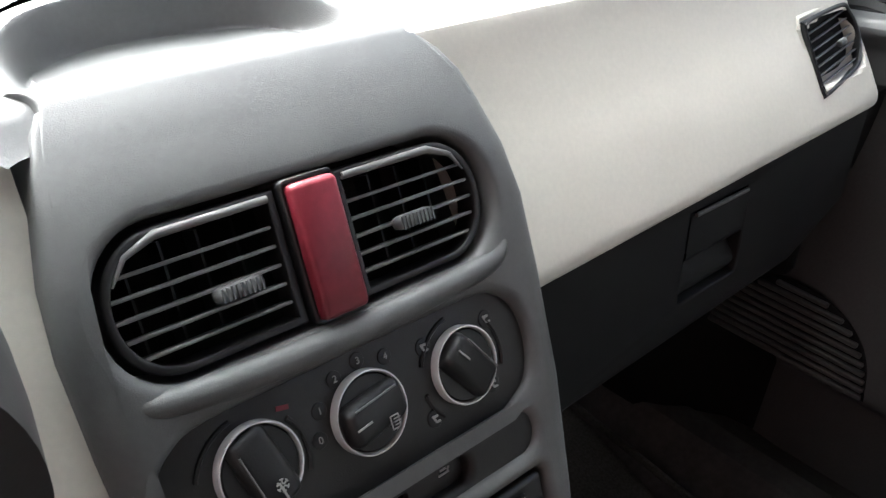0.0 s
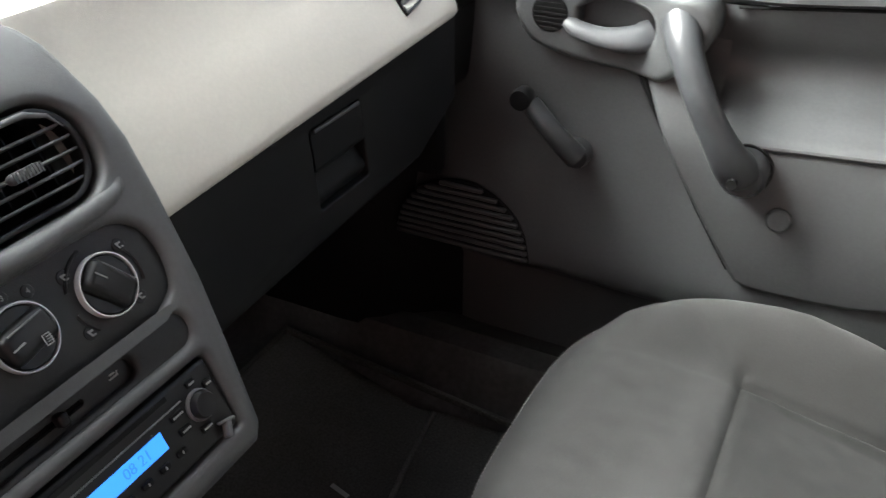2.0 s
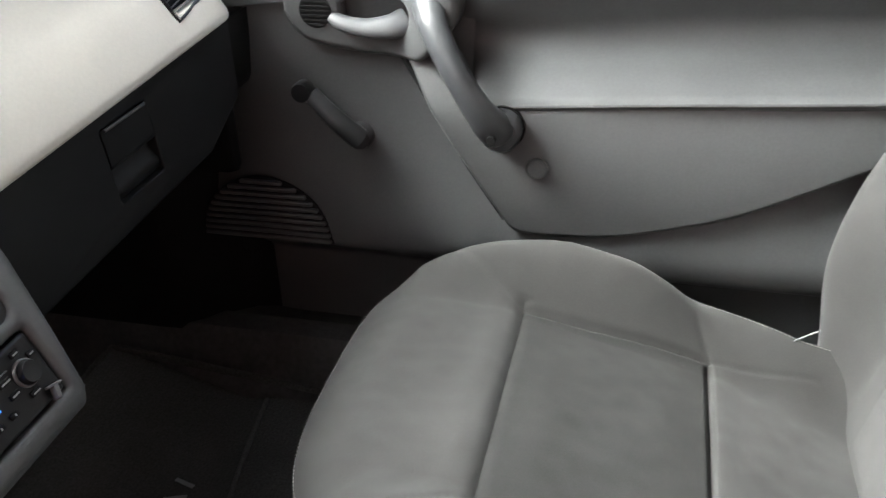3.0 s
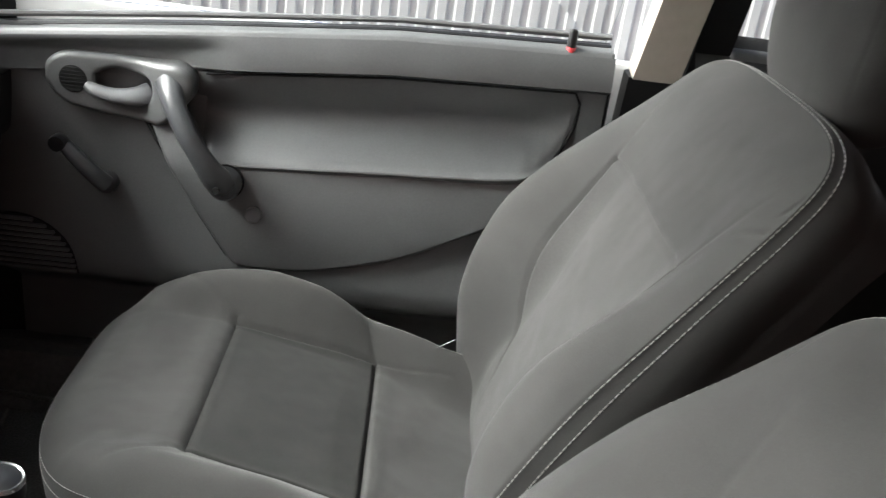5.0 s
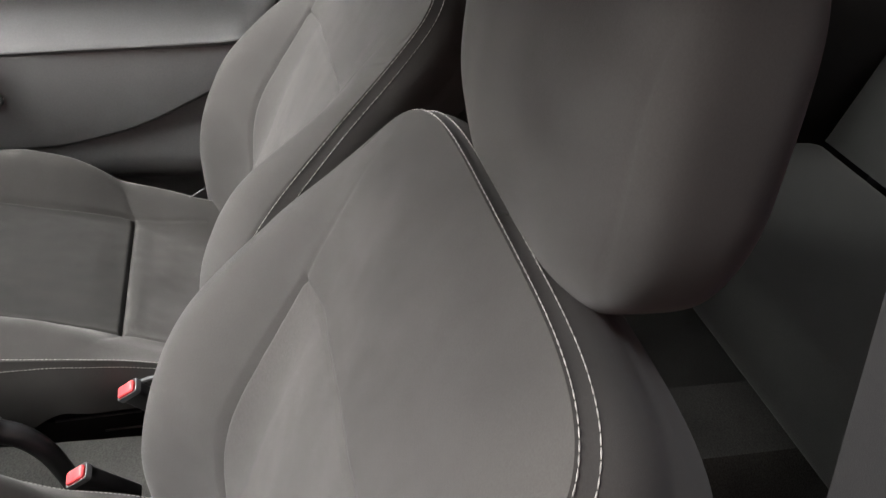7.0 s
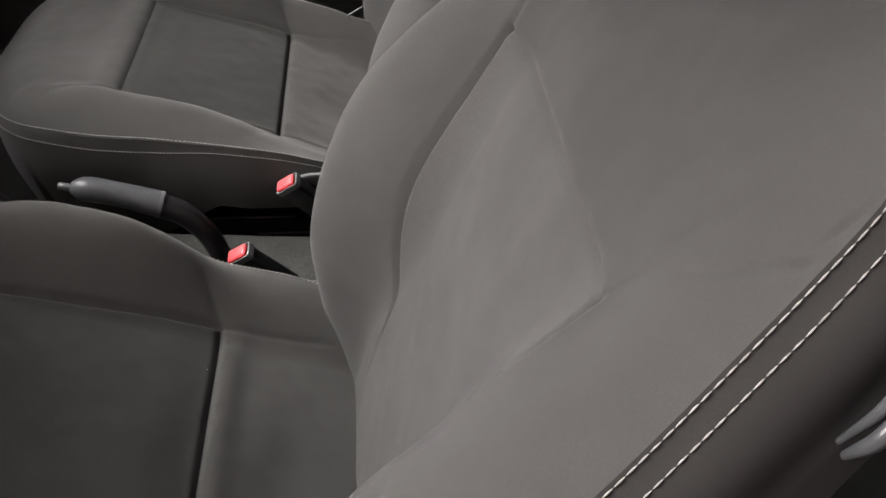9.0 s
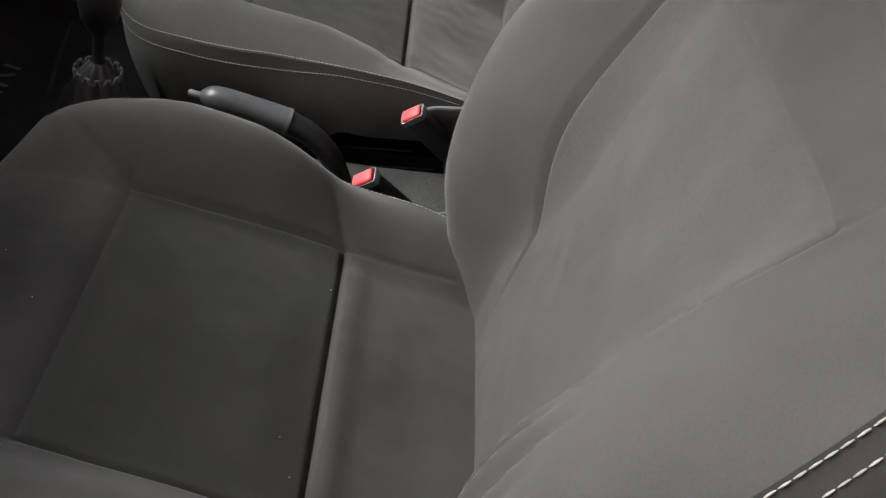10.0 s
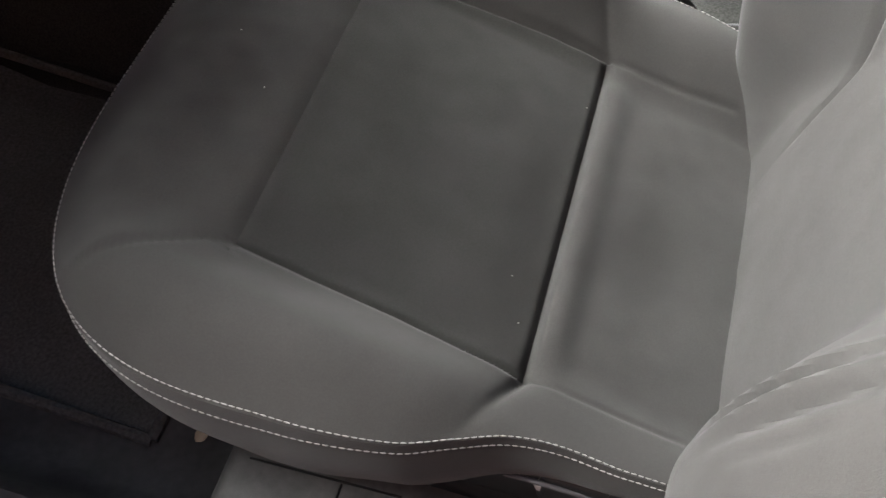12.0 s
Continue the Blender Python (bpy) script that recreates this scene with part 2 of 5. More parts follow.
def strip(points, width_dir, thick, name, mat, parent, label=""):
    """A flat bar along points, spread along width_dir, thick across."""
    bm = bmesh.new()
    w = Vector(width_dir)
    rows = []
    for i, p in enumerate(points):
        p = Vector(p)
        d = (Vector(points[min(i + 1, len(points) - 1)]) - Vector(points[max(i - 1, 0)])).normalized()
        n = d.cross(w).normalized() * thick / 2
        rows.append([bm.verts.new(p + s * w / 2 + t * n) for s, t in ((-1, -1), (-0.8, -1.25), (0.8, -1.25), (1, -1), (1, 1), (-1, 1))])
    for a, b in zip(rows, rows[1:]):
        for i in range(6):
            j = (i + 1) % 6
            bm.faces.new((a[i], a[j], b[j], b[i]))
    bm.faces.new(rows[0])
    bm.faces.new(rows[-1])
    return part(name, bm, mat, parent, label)


# roof, rear wall and bulkhead close the cabin; the driver's side stands open
tagged(part("ceiling", box(1.16, 2.18, 0.04, 0.015, at=pose(0, -0.34, 1.19)), TRIM), "grey cloth headliner under the roof", "headliner", kind="structure")
tagged(part("bulkhead", box(1.44, 0.04, 0.95, 0.01, at=pose(0, 1.25, 0.25)), DARK), "dark bulkhead behind the dashboard", "bulkhead", kind="structure")
# unseen; carried up to the roof to keep light from behind off the dash
tagged(part("rear_wall", box(1.49, 0.05, 1.36, 0.01, at=pose(0, -1.45, 0.505)), DARK), "dark unseen rear wall, closed to keep light out", "cabin wall", kind="structure")
tagged(part("floor", box(1.46, 2.80, 0.05, 0.008, at=pose(0, -0.10, 0.0)), CARPET), "black carpeted cabin floor", "floor", kind="structure")

# tunnel
def tunnel(u, v):
    prof = [(-0.16, 0.02), (-0.125, 0.06), (-0.10, 0.13), (-0.075, 0.165), (0, 0.172), (0.075, 0.165), (0.10, 0.13), (0.125, 0.06), (0.16, 0.02)]
    x, z = prof[u]
    return (x, v, z * (1 if v < 0.6 else 1 + 0.5 * (v - 0.6)) + 0.002 * noise.noise((x * 20, v * 20, 0)))
tagged(part("trim", sheet(tunnel, range(9), span(-1.2, 1.2, 50))[0], CARPET), "black carpeted centre tunnel", "centre tunnel", kind="structure")

# pillars, sills and sides
def sill(side):
    def f(u, v):
        prof = [(0.50, 0.024), (0.60, 0.03), (0.625, 0.05), (0.640, 0.095), (0.652, 0.110), (0.690, 0.112), (0.70, 0.105), (0.735, 0.10), (0.745, 0.06), (0.745, -0.1)]
        x, z = prof[u]
        return (side * x, v, z)
    bm, _ = sheet(f, range(10), span(-0.85, 1.2, 20))
    return bm
tagged(part("sill_driver", sill(-1), SILLGREY), "dark scuffed plastic door sill trim", "door sill", kind="structure")
tagged(part("sill_passenger", sill(1), SILLGREY), "dark plastic door sill trim", "door sill", kind="structure")
strip([(0.705, -0.16, 0.10), (0.700, -0.165, 0.45), (0.690, -0.17, 0.698)], (0, 0.085, 0), 0.04, "pillar", DARK, None)
strip([(0.690, -0.168, 0.700), (0.66, -0.18, 0.83), (0.56, -0.22, 1.18)], (0, 0.07, 0), 0.045, "pillar", PILLAR, None)
strip([(0.695, -0.235, 0.66), (0.665, -0.245, 0.83), (0.565, -0.28, 1.18)], (0, 0.055, 0), 0.03, "pillar", DARK, None)
strip([(-0.70, -0.21, 0.10), (-0.70, -0.23, 0.60), (-0.68, -0.25, 0.76), (-0.56, -0.30, 1.18)], (0, 0.09, 0), 0.05, "pillar", DARK, None)
for sx in (-1, 1):
    strip([(sx * 0.70, 1.18, 0.70), (sx * 0.64, 0.92, 0.95), (sx * 0.56, 0.72, 1.18)], (0.0, 0.07, 0.03), 0.05, "pillar", DARK, None)
    strip([(sx * 0.66, -1.40, 0.75), (sx * 0.56, -1.20, 1.18)], (0, 0.16, 0), 0.05, "pillar", DARK, None)
for ob in [o for o in scene.objects if o.name.startswith("pillar")]:
    tagged(ob, "roof pillar with plastic trim beside the window", "pillar", kind="structure")
for side, name in ((1, "side_panel_passenger"), (-1, "side_panel_driver")):
    bm, _ = sheet(lambda u, v: (side * (0.70 - 0.05 * smoothstep(0.30, 0.62, v) + 0.05 * smoothstep(0.72, 0.775, v) + 0.01 * math.sin(u * 5)), u, v),
                  span(-1.42, -0.215, 40), span(0.02, 0.775, 44))
    tagged(part(name, bm, PANEL), "dark plastic rear side trim panel", "trim panel", kind="structure")
    tagged(part("trim", box(0.045, 1.16, 0.032, 0.010, 3, at=pose(side * 0.682, -0.845, 0.742)), GREY), "grey ledge below the rear side window", "window ledge", kind="structure")

# glass
def pane(name, pts):
    bm = bmesh.new()
    n = Vector(pts[1]) - Vector(pts[0])
    nrm = n.cross(Vector(pts[2]) - Vector(pts[0])).normalized() * 0.004
    a = [bm.verts.new(p) for p in pts]
    b = [bm.verts.new(Vector(p) + nrm) for p in pts]
    bm.faces.new(a)
    bm.faces.new(b[::-1])
    for i in range(len(a)):
        j = (i + 1) % len(a)
        bm.faces.new((a[i], a[j], b[j], b[i]))
    ob = part(name, bm, GLASS, smooth=False)
    ob.visible_shadow = False
    return tagged(ob, "clear car window glass", "window", kind="structure")
pane("window_1", [(0.72, 0.80, 0.70), (0.72, -0.09, 0.72), (0.585, -0.15, 1.17), (0.60, 0.45, 1.17)])
pane("window_2", [(0.70, -0.24, 0.74), (0.68, -1.30, 0.76), (0.575, -1.15, 1.17), (0.575, -0.28, 1.17)])
pane("windscreen", [(-0.66, 1.22, 0.72), (0.66, 1.22, 0.72), (0.55, 0.76, 1.18), (-0.55, 0.76, 1.18)])

# outer skin of the closed side, and the footwell's sides
tagged(part("body_side", box(0.03, 2.75, 0.80, 0.012, at=pose(0.765, -0.10, 0.30)), BODY), "white painted outer body side", "car body", kind="structure")
tagged(part("body_side", box(0.03, 1.20, 0.80, 0.012, at=pose(-0.765, -0.88, 0.30)), BODY), "white painted outer body side behind the open door", "car body", kind="structure")
for sx in (-1, 1):
    bm, _ = sheet(lambda u, v: (sx * (0.735 - 0.09 * smoothstep(0.84, 0.96, u)), u, v), span(0.80, 1.26, 16), span(0.0, 0.74, 8))
    tagged(part("kick_panel", bm, DARK), "dark plastic footwell side panel", "trim panel", kind="structure")

# added out of view to block side sky and bounce brown light in
tagged(part("unseen_side_wall", box(0.2, 14.0, 6.05, at=pose(-3.2, 0.0, 2.77)), BOUNCE_WALL), "unseen brown wall beside the open door, added to shape light", "wall", kind="structure")

# the driver's door stands wide open, hinged at its front edge
OPEN = pose(-0.745, 0.93, 0.0, 0, 0, -62)
open_door = thing("door_driver", "wide open driver's door with grey inner trim", "car door", OPEN, kind="structure")
part("outer_skin", box(0.035, 1.02, 0.72, 0.012, at=pose(-0.035, -0.51, 0.34)), BODY, open_door, "white painted outer skin")
part("inner_trim", box(0.030, 0.98, 0.60, 0.012, 3, at=pose(0.0, -0.51, 0.36)), DOORGREY, open_door, "grey plastic inner trim")
for a, b in (((0, -0.02, 0.70), (0, -0.42, 1.14)), ((0, -0.42, 1.14), (0, -0.94, 1.15)), ((0, -0.94, 1.15), (0, -1.00, 0.70))):
    part("window_frame", tube([a, b], 0.018, n=10), BODY, open_door)

# grey sill cover beside the driver's seat
cover = part("sill_cover", box(0.125, 0.585, 0.075, 0.012, 3, at=pose(-0.578, 0.1675, 0.058)), SILLGREY)
tagged(cover, "grey plastic sill cover beside the seat", "trim cover", kind="structure")
part("cover_joint", box(0.0022, 0.13, 0.004, 0.0008, 1, at=pose(-0.566, 0.375, 0.0945, 0, 0, 2)), DARK, cover)
part("cover_joint", box(0.05, 0.0022, 0.004, 0.0008, 1, at=pose(-0.592, 0.36, 0.0945)), DARK, cover)
# ---------------------------------------------------------------- seats
INSET_A, INSET_B = 0.138, 0.347      # sewn-in panel of the cushion, back and front
SEAT = {}                            # what sets the seat in hand apart from the other one


def gentle(table, x):
    """A smooth line through the (x, y) pairs of a table."""
    if x <= table[0][0]:
        return table[0][1]
    for i, ((x0, y0), (x1, y1)) in enumerate(zip(table, table[1:])):
        if x <= x1:
            before, after = table[max(i - 1, 0)], table[min(i + 2, len(table) - 1)]
            m0, m1 = (y1 - before[1]) / (x1 - before[0]), (after[1] - y0) / (after[0] - x0)
            w = x1 - x0
            t = (x - x0) / w
            return ((2 * t ** 3 - 3 * t * t + 1) * y0 + (t ** 3 - 2 * t * t + t) * w * m0
                    + (3 * t * t - 2 * t ** 3) * y1 + (t ** 3 - t * t) * w * m1)
    return table[-1][1]


def seg_dist(px, py, ax, ay, bx, by):
    dx, dy = bx - ax, by - ay
    t = min(max(((px - ax) * dx + (py - ay) * dy) / (dx * dx + dy * dy), 0.0), 1.0)
    return math.hypot(px - ax - t * dx, py - ay - t * dy), t


def inset_half(y):
    return 0.157 - 0.05 * (y - INSET_A)


def cushion_half(y, side):
    """Half the cushion's width; side: -1 or 1."""
    k = 0 if side < 0 else 1
    if y < 0.30:
        return gentle(SEAT["width"][k], y)
    n = SEAT["nose"][k]
    return SEAT["width"][k][-1][1] * (1 - min((y - 0.30) / SEAT["reach"], 1.0) ** n) ** (1 / n)


CREST = [(-0.06, 0.262), (0.0, 0.268), (0.05, 0.268), (0.10, 0.278), (0.14, 0.302), (0.19, 0.348), (0.235, 0.376), (0.29, 0.390), (0.34, 0.391), (0.40, 0.379), (0.45, 0.361), (0.52, 0.330)]


def cushion_top(x, y):
    side = -1 if x < 0 else 1
    hw = cushion_half(y, side)
    base = 0.244 + (y - 0.14) * 0.30 if y < 0.36 else 0.310 + 0.010 * math.sin(min((y - 0.36) / 0.08, 1.0) * 1.57)
    base += SEAT["lift"] * (1 - smoothstep(0.10, 0.36, y))
    crest = max(gentle(CREST, y), base + 0.004)
    if x < 0:
        crest = base + (crest - base) * 0.52
    ax = abs(x)
    inset = inset_half(y)
    z = base + (crest - base) * smoothstep(0.135, 0.222, ax)
    z += 0.007 * max(0.0, 1 - (x / inset) ** 2) * smoothstep(INSET_A, INSET_A + 0.05, y) * (1 - smoothstep(INSET_B - 0.05, INSET_B, y))
    z += SEAT["fold"] * bump1(y, INSET_A - 0.014, 0.014) * (1 - smoothstep(0.12, 0.16, ax))       # fold behind the panel
    z += 0.005 * bump1(y, INSET_B + 0.022, 0.018) * (1 - smoothstep(0.14, 0.18, ax))
    z -= 0.009 * bump1(y, 0.055, 0.035) * bump1(x, -0.04, 0.09)
    z -= 0.10 * smoothstep(-0.02, -0.06, y)
    # sewn grooves; where they meet the deepest counts
    sewn = [0.0]
    if ax < inset + 0.012:
        sewn += [0.0078 * bump1(y, INSET_A, 0.0036) * smoothstep(inset + 0.012, inset - 0.010, ax), 0.0050 * bump1(y, INSET_B, 0.0028)]
    if INSET_A - 0.004 < y < INSET_B + 0.004:
        sewn.append(0.0058 * bump1(ax, inset, 0.0028))
    d, t = seg_dist(ax, y, inset_half(INSET_B), INSET_B, 0.215, 0.455)
    sewn.append(0.0042 * (1 - 0.7 * t) * bump1(d, 0, 0.0028))
    d, t = seg_dist(ax, y, inset_half(INSET_A), INSET_A, 0.160, 0.02)
    sewn.append(0.0022 * bump1(d, 0, 0.0028))
    d, t = seg_dist(ax, y, inset_half(INSET_A), INSET_A, 0.232, 0.172)
    worn = (1.0 if SEAT["folds"] else 0.25) if x < 0 else 0.2
    sewn.append((1 - 0.8 * t) * 0.010 * bump1(d, 0, 0.0045) * worn)
    z -= max(sewn) + (1 - 0.75 * t) * 0.009 * bump1(d, 0, 0.012) * worn
    z += 0.0022 * noise.noise((x * 14, y * 14, 3.1)) + 0.0010 * noise.noise((x * 45, y * 45, 7.7))
    # rounding towards the sewn edge
    k = 0 if side < 0 else 1
    w, n = SEAT["width"][k][-1][1], SEAT["nose"][k]
    front = 0.30 + SEAT["reach"] * max(0.0, 1 - (min(ax, w - 0.0001) / w) ** n) ** (1 / n) - y
    d = max(min(hw - ax, front if y > 0.30 else 9.0), 0.0)
    if d < 0.08:
        edge = 0.225 + 0.073 * smoothstep(-0.06, 0.30, y) - 0.013 * smoothstep(0.40, 0.52, y)
        edge += SEAT["edge"] * (1 - smoothstep(0.10, 0.30, y)) + (0.018 * (1 - smoothstep(0.05, 0.16, y)) if x > 0 else 0.0)
        edge -= 0.10 * smoothstep(-0.02, -0.06, y)
        z -= (z - edge) * (1 - d / 0.08) ** 2.0
    return z


def cushion_edge(y, side):
    return cushion_top(side * cushion_half(y, side), y)


def columns(a, inner, half):
    """The place across the top for a in -1..1, with the panel's edge always at a = 0.55."""
    inner = min(inner, 0.66 * half)
    k = abs(a)
    return math.copysign(inner * k / 0.55 if k < 0.55 else inner + (half - inner) * (k - 0.55) / 0.45, a)


def cushion_surface(a, y):
    """a: -1..1 over the top between the sewn edges; beyond, down the side wall."""
    side = -1 if a < 0 else 1
    hw = cushion_half(y, side)
    if abs(a) <= 1:
        x = columns(a, inset_half(y), hw)
        return Vector((x, y, cushion_top(x, y)))
    k = abs(a) - 1                     # 0 at the edge, 1 at the bottom
    ze = cushion_edge(y, side)
    grow = 0.006 * math.sin(min(k * 3.1, 3.14)) - 0.036 * k ** 1.5 * smoothstep(0.16, 0.34, y)
    sx = math.copysign(1, a)
    fy = y + grow * 0.8 * smoothstep(0.36, 0.46, y)
    groove = -0.0015 * bump1(k, 0.075, 0.02)
    return Vector((sx * (hw + (grow + groove) * (1 if y < 0.46 else 0.4)), fy, ze - k * (ze - 0.125 - 0.075 * smoothstep(0.31, 0.20, y))))


def stitches(path, length=0.0064, gap=0.0013, r=0.00054):
    """Short threads lying along a line of points."""
    bm = bmesh.new()
    acc, step, i = 0.0, length + gap, 0
    pts = path
    cum = [0.0]
    for p, q in zip(pts, pts[1:]):
        cum.append(cum[-1] + (q - p).length)

    def place(s):
        j = max(0, min(len(pts) - 2, next((k for k in range(len(cum) - 1) if cum[k + 1] >= s), len(pts) - 2)))
        t = (s - cum[j]) / max(cum[j + 1] - cum[j], 1e-9)
        return pts[j].lerp(pts[j + 1], t)

    s = 0.001
    while s + length < cum[-1]:
        a, m, b = place(s), place(s + length / 2), place(s + length)
        tube([a, m, b], [r * 0.6, r * 1.15, r * 0.6], n=6, bm=bm)
        s += step * (1 + 0.06 * noise.noise((s * 50, 1, 2)))
    return bm


BACK_S, BACK_TOP = 0.52, 0.100        # where the rounding of the upper corners begins, and how far it reaches
BACK_HALF = [(-0.10, 0.170), (0.0, 0.225), (0.10, 0.264), (0.20, 0.287), (0.30, 0.296), (0.41, 0.283), (0.50, 0.257), (0.56, 0.240), (0.62, 0.228)]
BACK_MIDDLE = [(-0.10, -0.042), (0.0, -0.027), (0.05, -0.019), (0.12, -0.011), (0.20, -0.002), (0.30, 0.005), (0.43, 0.001), (0.52, -0.003), (0.57, -0.014), (0.62, -0.034)]
BACK_CREST = [(-0.10, -0.045), (0.0, 0.0), (0.04, 0.026), (0.10, 0.063), (0.15, 0.080), (0.22, 0.090), (0.29, 0.086), (0.36, 0.065), (0.43, 0.036), (0.50, 0.006), (0.55, -0.008), (0.62, -0.034)]
BACK_EDGE = [(-0.10, -0.07), (0.0, 0.0), (0.10, 0.044), (0.20, 0.058), (0.30, 0.056), (0.41, 0.030), (0.50, 0.0), (0.56, -0.018), (0.62, -0.032)]
# pulled folds low on the door-side bolster of the driver's seat: start, end, depth, width
FOLDS = [(-0.196, 0.12, -0.200, 0.33, -0.0040, 0.0040), (-0.2025, 0.13, -0.207, 0.28, 0.0055, 0.0034), (-0.209, 0.14, -0.214, 0.30, -0.0040, 0.0040),
         (-0.219, 0.15, -0.227, 0.31, 0.0055, 0.0042), (-0.233, 0.17, -0.240, 0.27, 0.0026, 0.0040), (-0.186, 0.10, -0.187, 0.22, 0.0030, 0.0040)]



def back_half(s):
    w = gentle(BACK_HALF, s) * SEAT["wide"]
    if s <= BACK_S:
        return w
    n = SEAT["corner"]
    return w * (1 - min((s - BACK_S) / BACK_TOP, 1.0) ** n) ** (1 / n)


def back_panel(s):
    """Half the width of the sewn-in panel of the back."""
    return 0.100 + 0.165 * s


def back_front(x, s):
    """How far the front stands forward of the seat back's plane."""
    ax = abs(x)
    wi = back_panel(s)
    middle, crest = gentle(BACK_MIDDLE, s), gentle(BACK_CREST, s)
    low = 1 - smoothstep(0.05, 0.26, s)
    o = middle + (crest - middle) * smoothstep(wi - 0.050 + (0.085 if x > 0 else 0.045) * low, wi + 0.085 + 0.02 * low, ax)
    if 0.0 < s < 0.427:
        o -= 0.0042 * bump1(ax, wi, 0.0026) * (smoothstep(0.05, 0.12, s) if x > 0 else smoothstep(0.20, 0.30, s))
    if ax < wi:
        o -= 0.0022 * bump1(s, 0.424, 0.0030)
    d, t = seg_dist(ax, s, back_panel(0.424), 0.424, 0.20, 0.555)
    o -= 0.0016 * (1 - t) * bump1(d, 0, 0.004)
    if SEAT["folds"] and x < 0:
        for x0, s0, x1, s1, deep, wide in FOLDS:
            d, t = seg_dist(x, s, x0, s0, x1, s1)
            o -= deep * math.sin(math.pi * min(max(t, 0.02), 0.98)) * bump1(d, 0, wide)
    o += 0.0024 * noise.noise((x * 12, s * 12, 5.3)) + 0.0005 * noise.noise((x * 40, s * 40, 1.7))
    o -= 0.13 * smoothstep(-0.03, -0.10, s)
    hw = back_half(s)
    w, n = 0.236 * SEAT["wide"], SEAT["corner"]
    top = BACK_S + BACK_TOP * max(0.0, 1 - (min(ax, w - 0.0001) / w) ** n) ** (1 / n) - s
    rim = max(min(hw - ax, top if s > BACK_S else 9.0), 0.0)
    if rim < 0.065:
        o -= (o - gentle(BACK_EDGE, s)) * (1 - rim / 0.065) ** 2.2
    d, t = seg_dist(x, s, *SEAT["crease"])             # short pulled crease by the upper seam
    return o - 0.0042 * (1 - 0.85 * t) * bump1(d, 0, 0.0026) * smoothstep(0.0, 0.010, rim)


def back_surface(a, s):
    hw = back_half(s)
    if abs(a) <= 1:
        x = columns(a, back_panel(s), hw)
        return Vector((x, s, back_front(x, s)))
    k = abs(a) - 1
    sx = math.copysign(1, a)
    oe = back_front(sx * hw, s)
    swell = 0.010 * math.sin(min(k * 1.6, 1.0) * 3.14) - 0.03 * max(0.0, k - 0.7)
    groove = -0.0013 * bump1(k, 0.075, 0.022)
    rim = smoothstep(0.50, 0.63, s)
    deep = 0.118 + 0.05 * smoothstep(0.45, 0.25, s)
    return Vector((sx * max(hw + (swell + groove) * (1 - 0.75 * rim), 0.0), s + (swell + groove) * rim - 0.02 * k * rim, oe - k * deep))


def shell(surface, vs, n_top=230, n_side=18, sink=0.0):
    side = span(2.0, 1.0, n_side)[:-1]
    us = [-a for a in side] + [math.copysign(0.55 * (1 - (1 - abs(t)) ** 1.3) if abs(t) <= 1 else 0.55 + 0.45 * (abs(t) - 1) ** 0.9, t) for t in span(-2, 2, n_top)] + side[::-1]
    bm, rows = sheet(surface, us, vs)
    loop = [r[0] for r in rows] + rows[-1][1:-1] + [r[-1] for r in rows[::-1]] + rows[0][1:-1][::-1]
    centre = bm.verts.new(sum((v.co for v in loop), Vector()) / len(loop) - Vector((0, 0, sink)))
    for i in range(len(loop)):
        p, q = loop[i], loop[(i + 1) % len(loop)]
        if (p.co - q.co).length > 1e-7:
            bm.faces.new((p, q, centre))
    bmesh.ops.remove_doubles(bm, verts=bm.verts, dist=1e-6)
    return bm


def keep(bm, test):
    """The bmesh with only those faces that pass the test."""
    bmesh.ops.recalc_face_normals(bm, faces=bm.faces)
    bmesh.ops.delete(bm, geom=[f for f in bm.faces if not test(f)], context="FACES")
    return bm


def edge_line(surface, a0, vs, lift):
    """The two-sided line at the parameter a0, round the far end of the shell."""
    pts = []
    for sgn, seq in ((-1, vs), (1, vs[::-1])):
        for v in seq:
            p = surface(sgn * a0, v)
            q = surface(sgn * (a0 + 0.03), v)
            w = surface(sgn * (a0 - 0.03), v)
            t = surface(sgn * a0, v + 0.002) - surface(sgn * a0, v - 0.002)
            nrm = (q - w).cross(t)
            mid = surface(0.0, v)
            if nrm.length > 1e-9:
                nrm.normalize()
                if nrm.dot(p - (mid + Vector((0, 0, -0.10)))) < 0:
                    nrm = -nrm
                p = p + nrm * lift
            pts.append(p)
    return pts


def headrest_bm(half):
    bm = bmesh.new()
    nu, nv = 180, 60

    def f(u, v):
        a, b = 2 * math.pi * u, math.pi * (v - 0.5)
        e1, e2 = 0.55, 0.55
        c = lambda t, e: math.copysign(abs(math.cos(t)) ** e, math.cos(t))
        sn = lambda t, e: math.copysign(abs(math.sin(t)) ** e, math.sin(t))
        x = half * c(b, e1) * c(a, e2)
        z = 0.064 * c(b, e1) * sn(a, e2)
        s = 0.148 * sn(b, e1)
        x *= 1.0 - (0.26 if s < 0 else 0.09) * (s / 0.140) ** 2
        z -= 0.012 * (s / 0.140) ** 2
        z -= 0.0014 * bump1(abs(x), 0.90 * half * (1.0 - (0.26 if s < 0 else 0.09) * (s / 0.140) ** 2), 0.0018) * (1 if z > 0 else 0)
        z += 0.002 * noise.noise((x * 18, s * 18, z * 18))
        return (x, s, z)

    sheet(f, [k / nu for k in range(nu)], span(0.004, 0.996, nv), closed_u=True, bm=bm)
    bmesh.ops.holes_fill(bm, edges=bm.edges)
    return bm


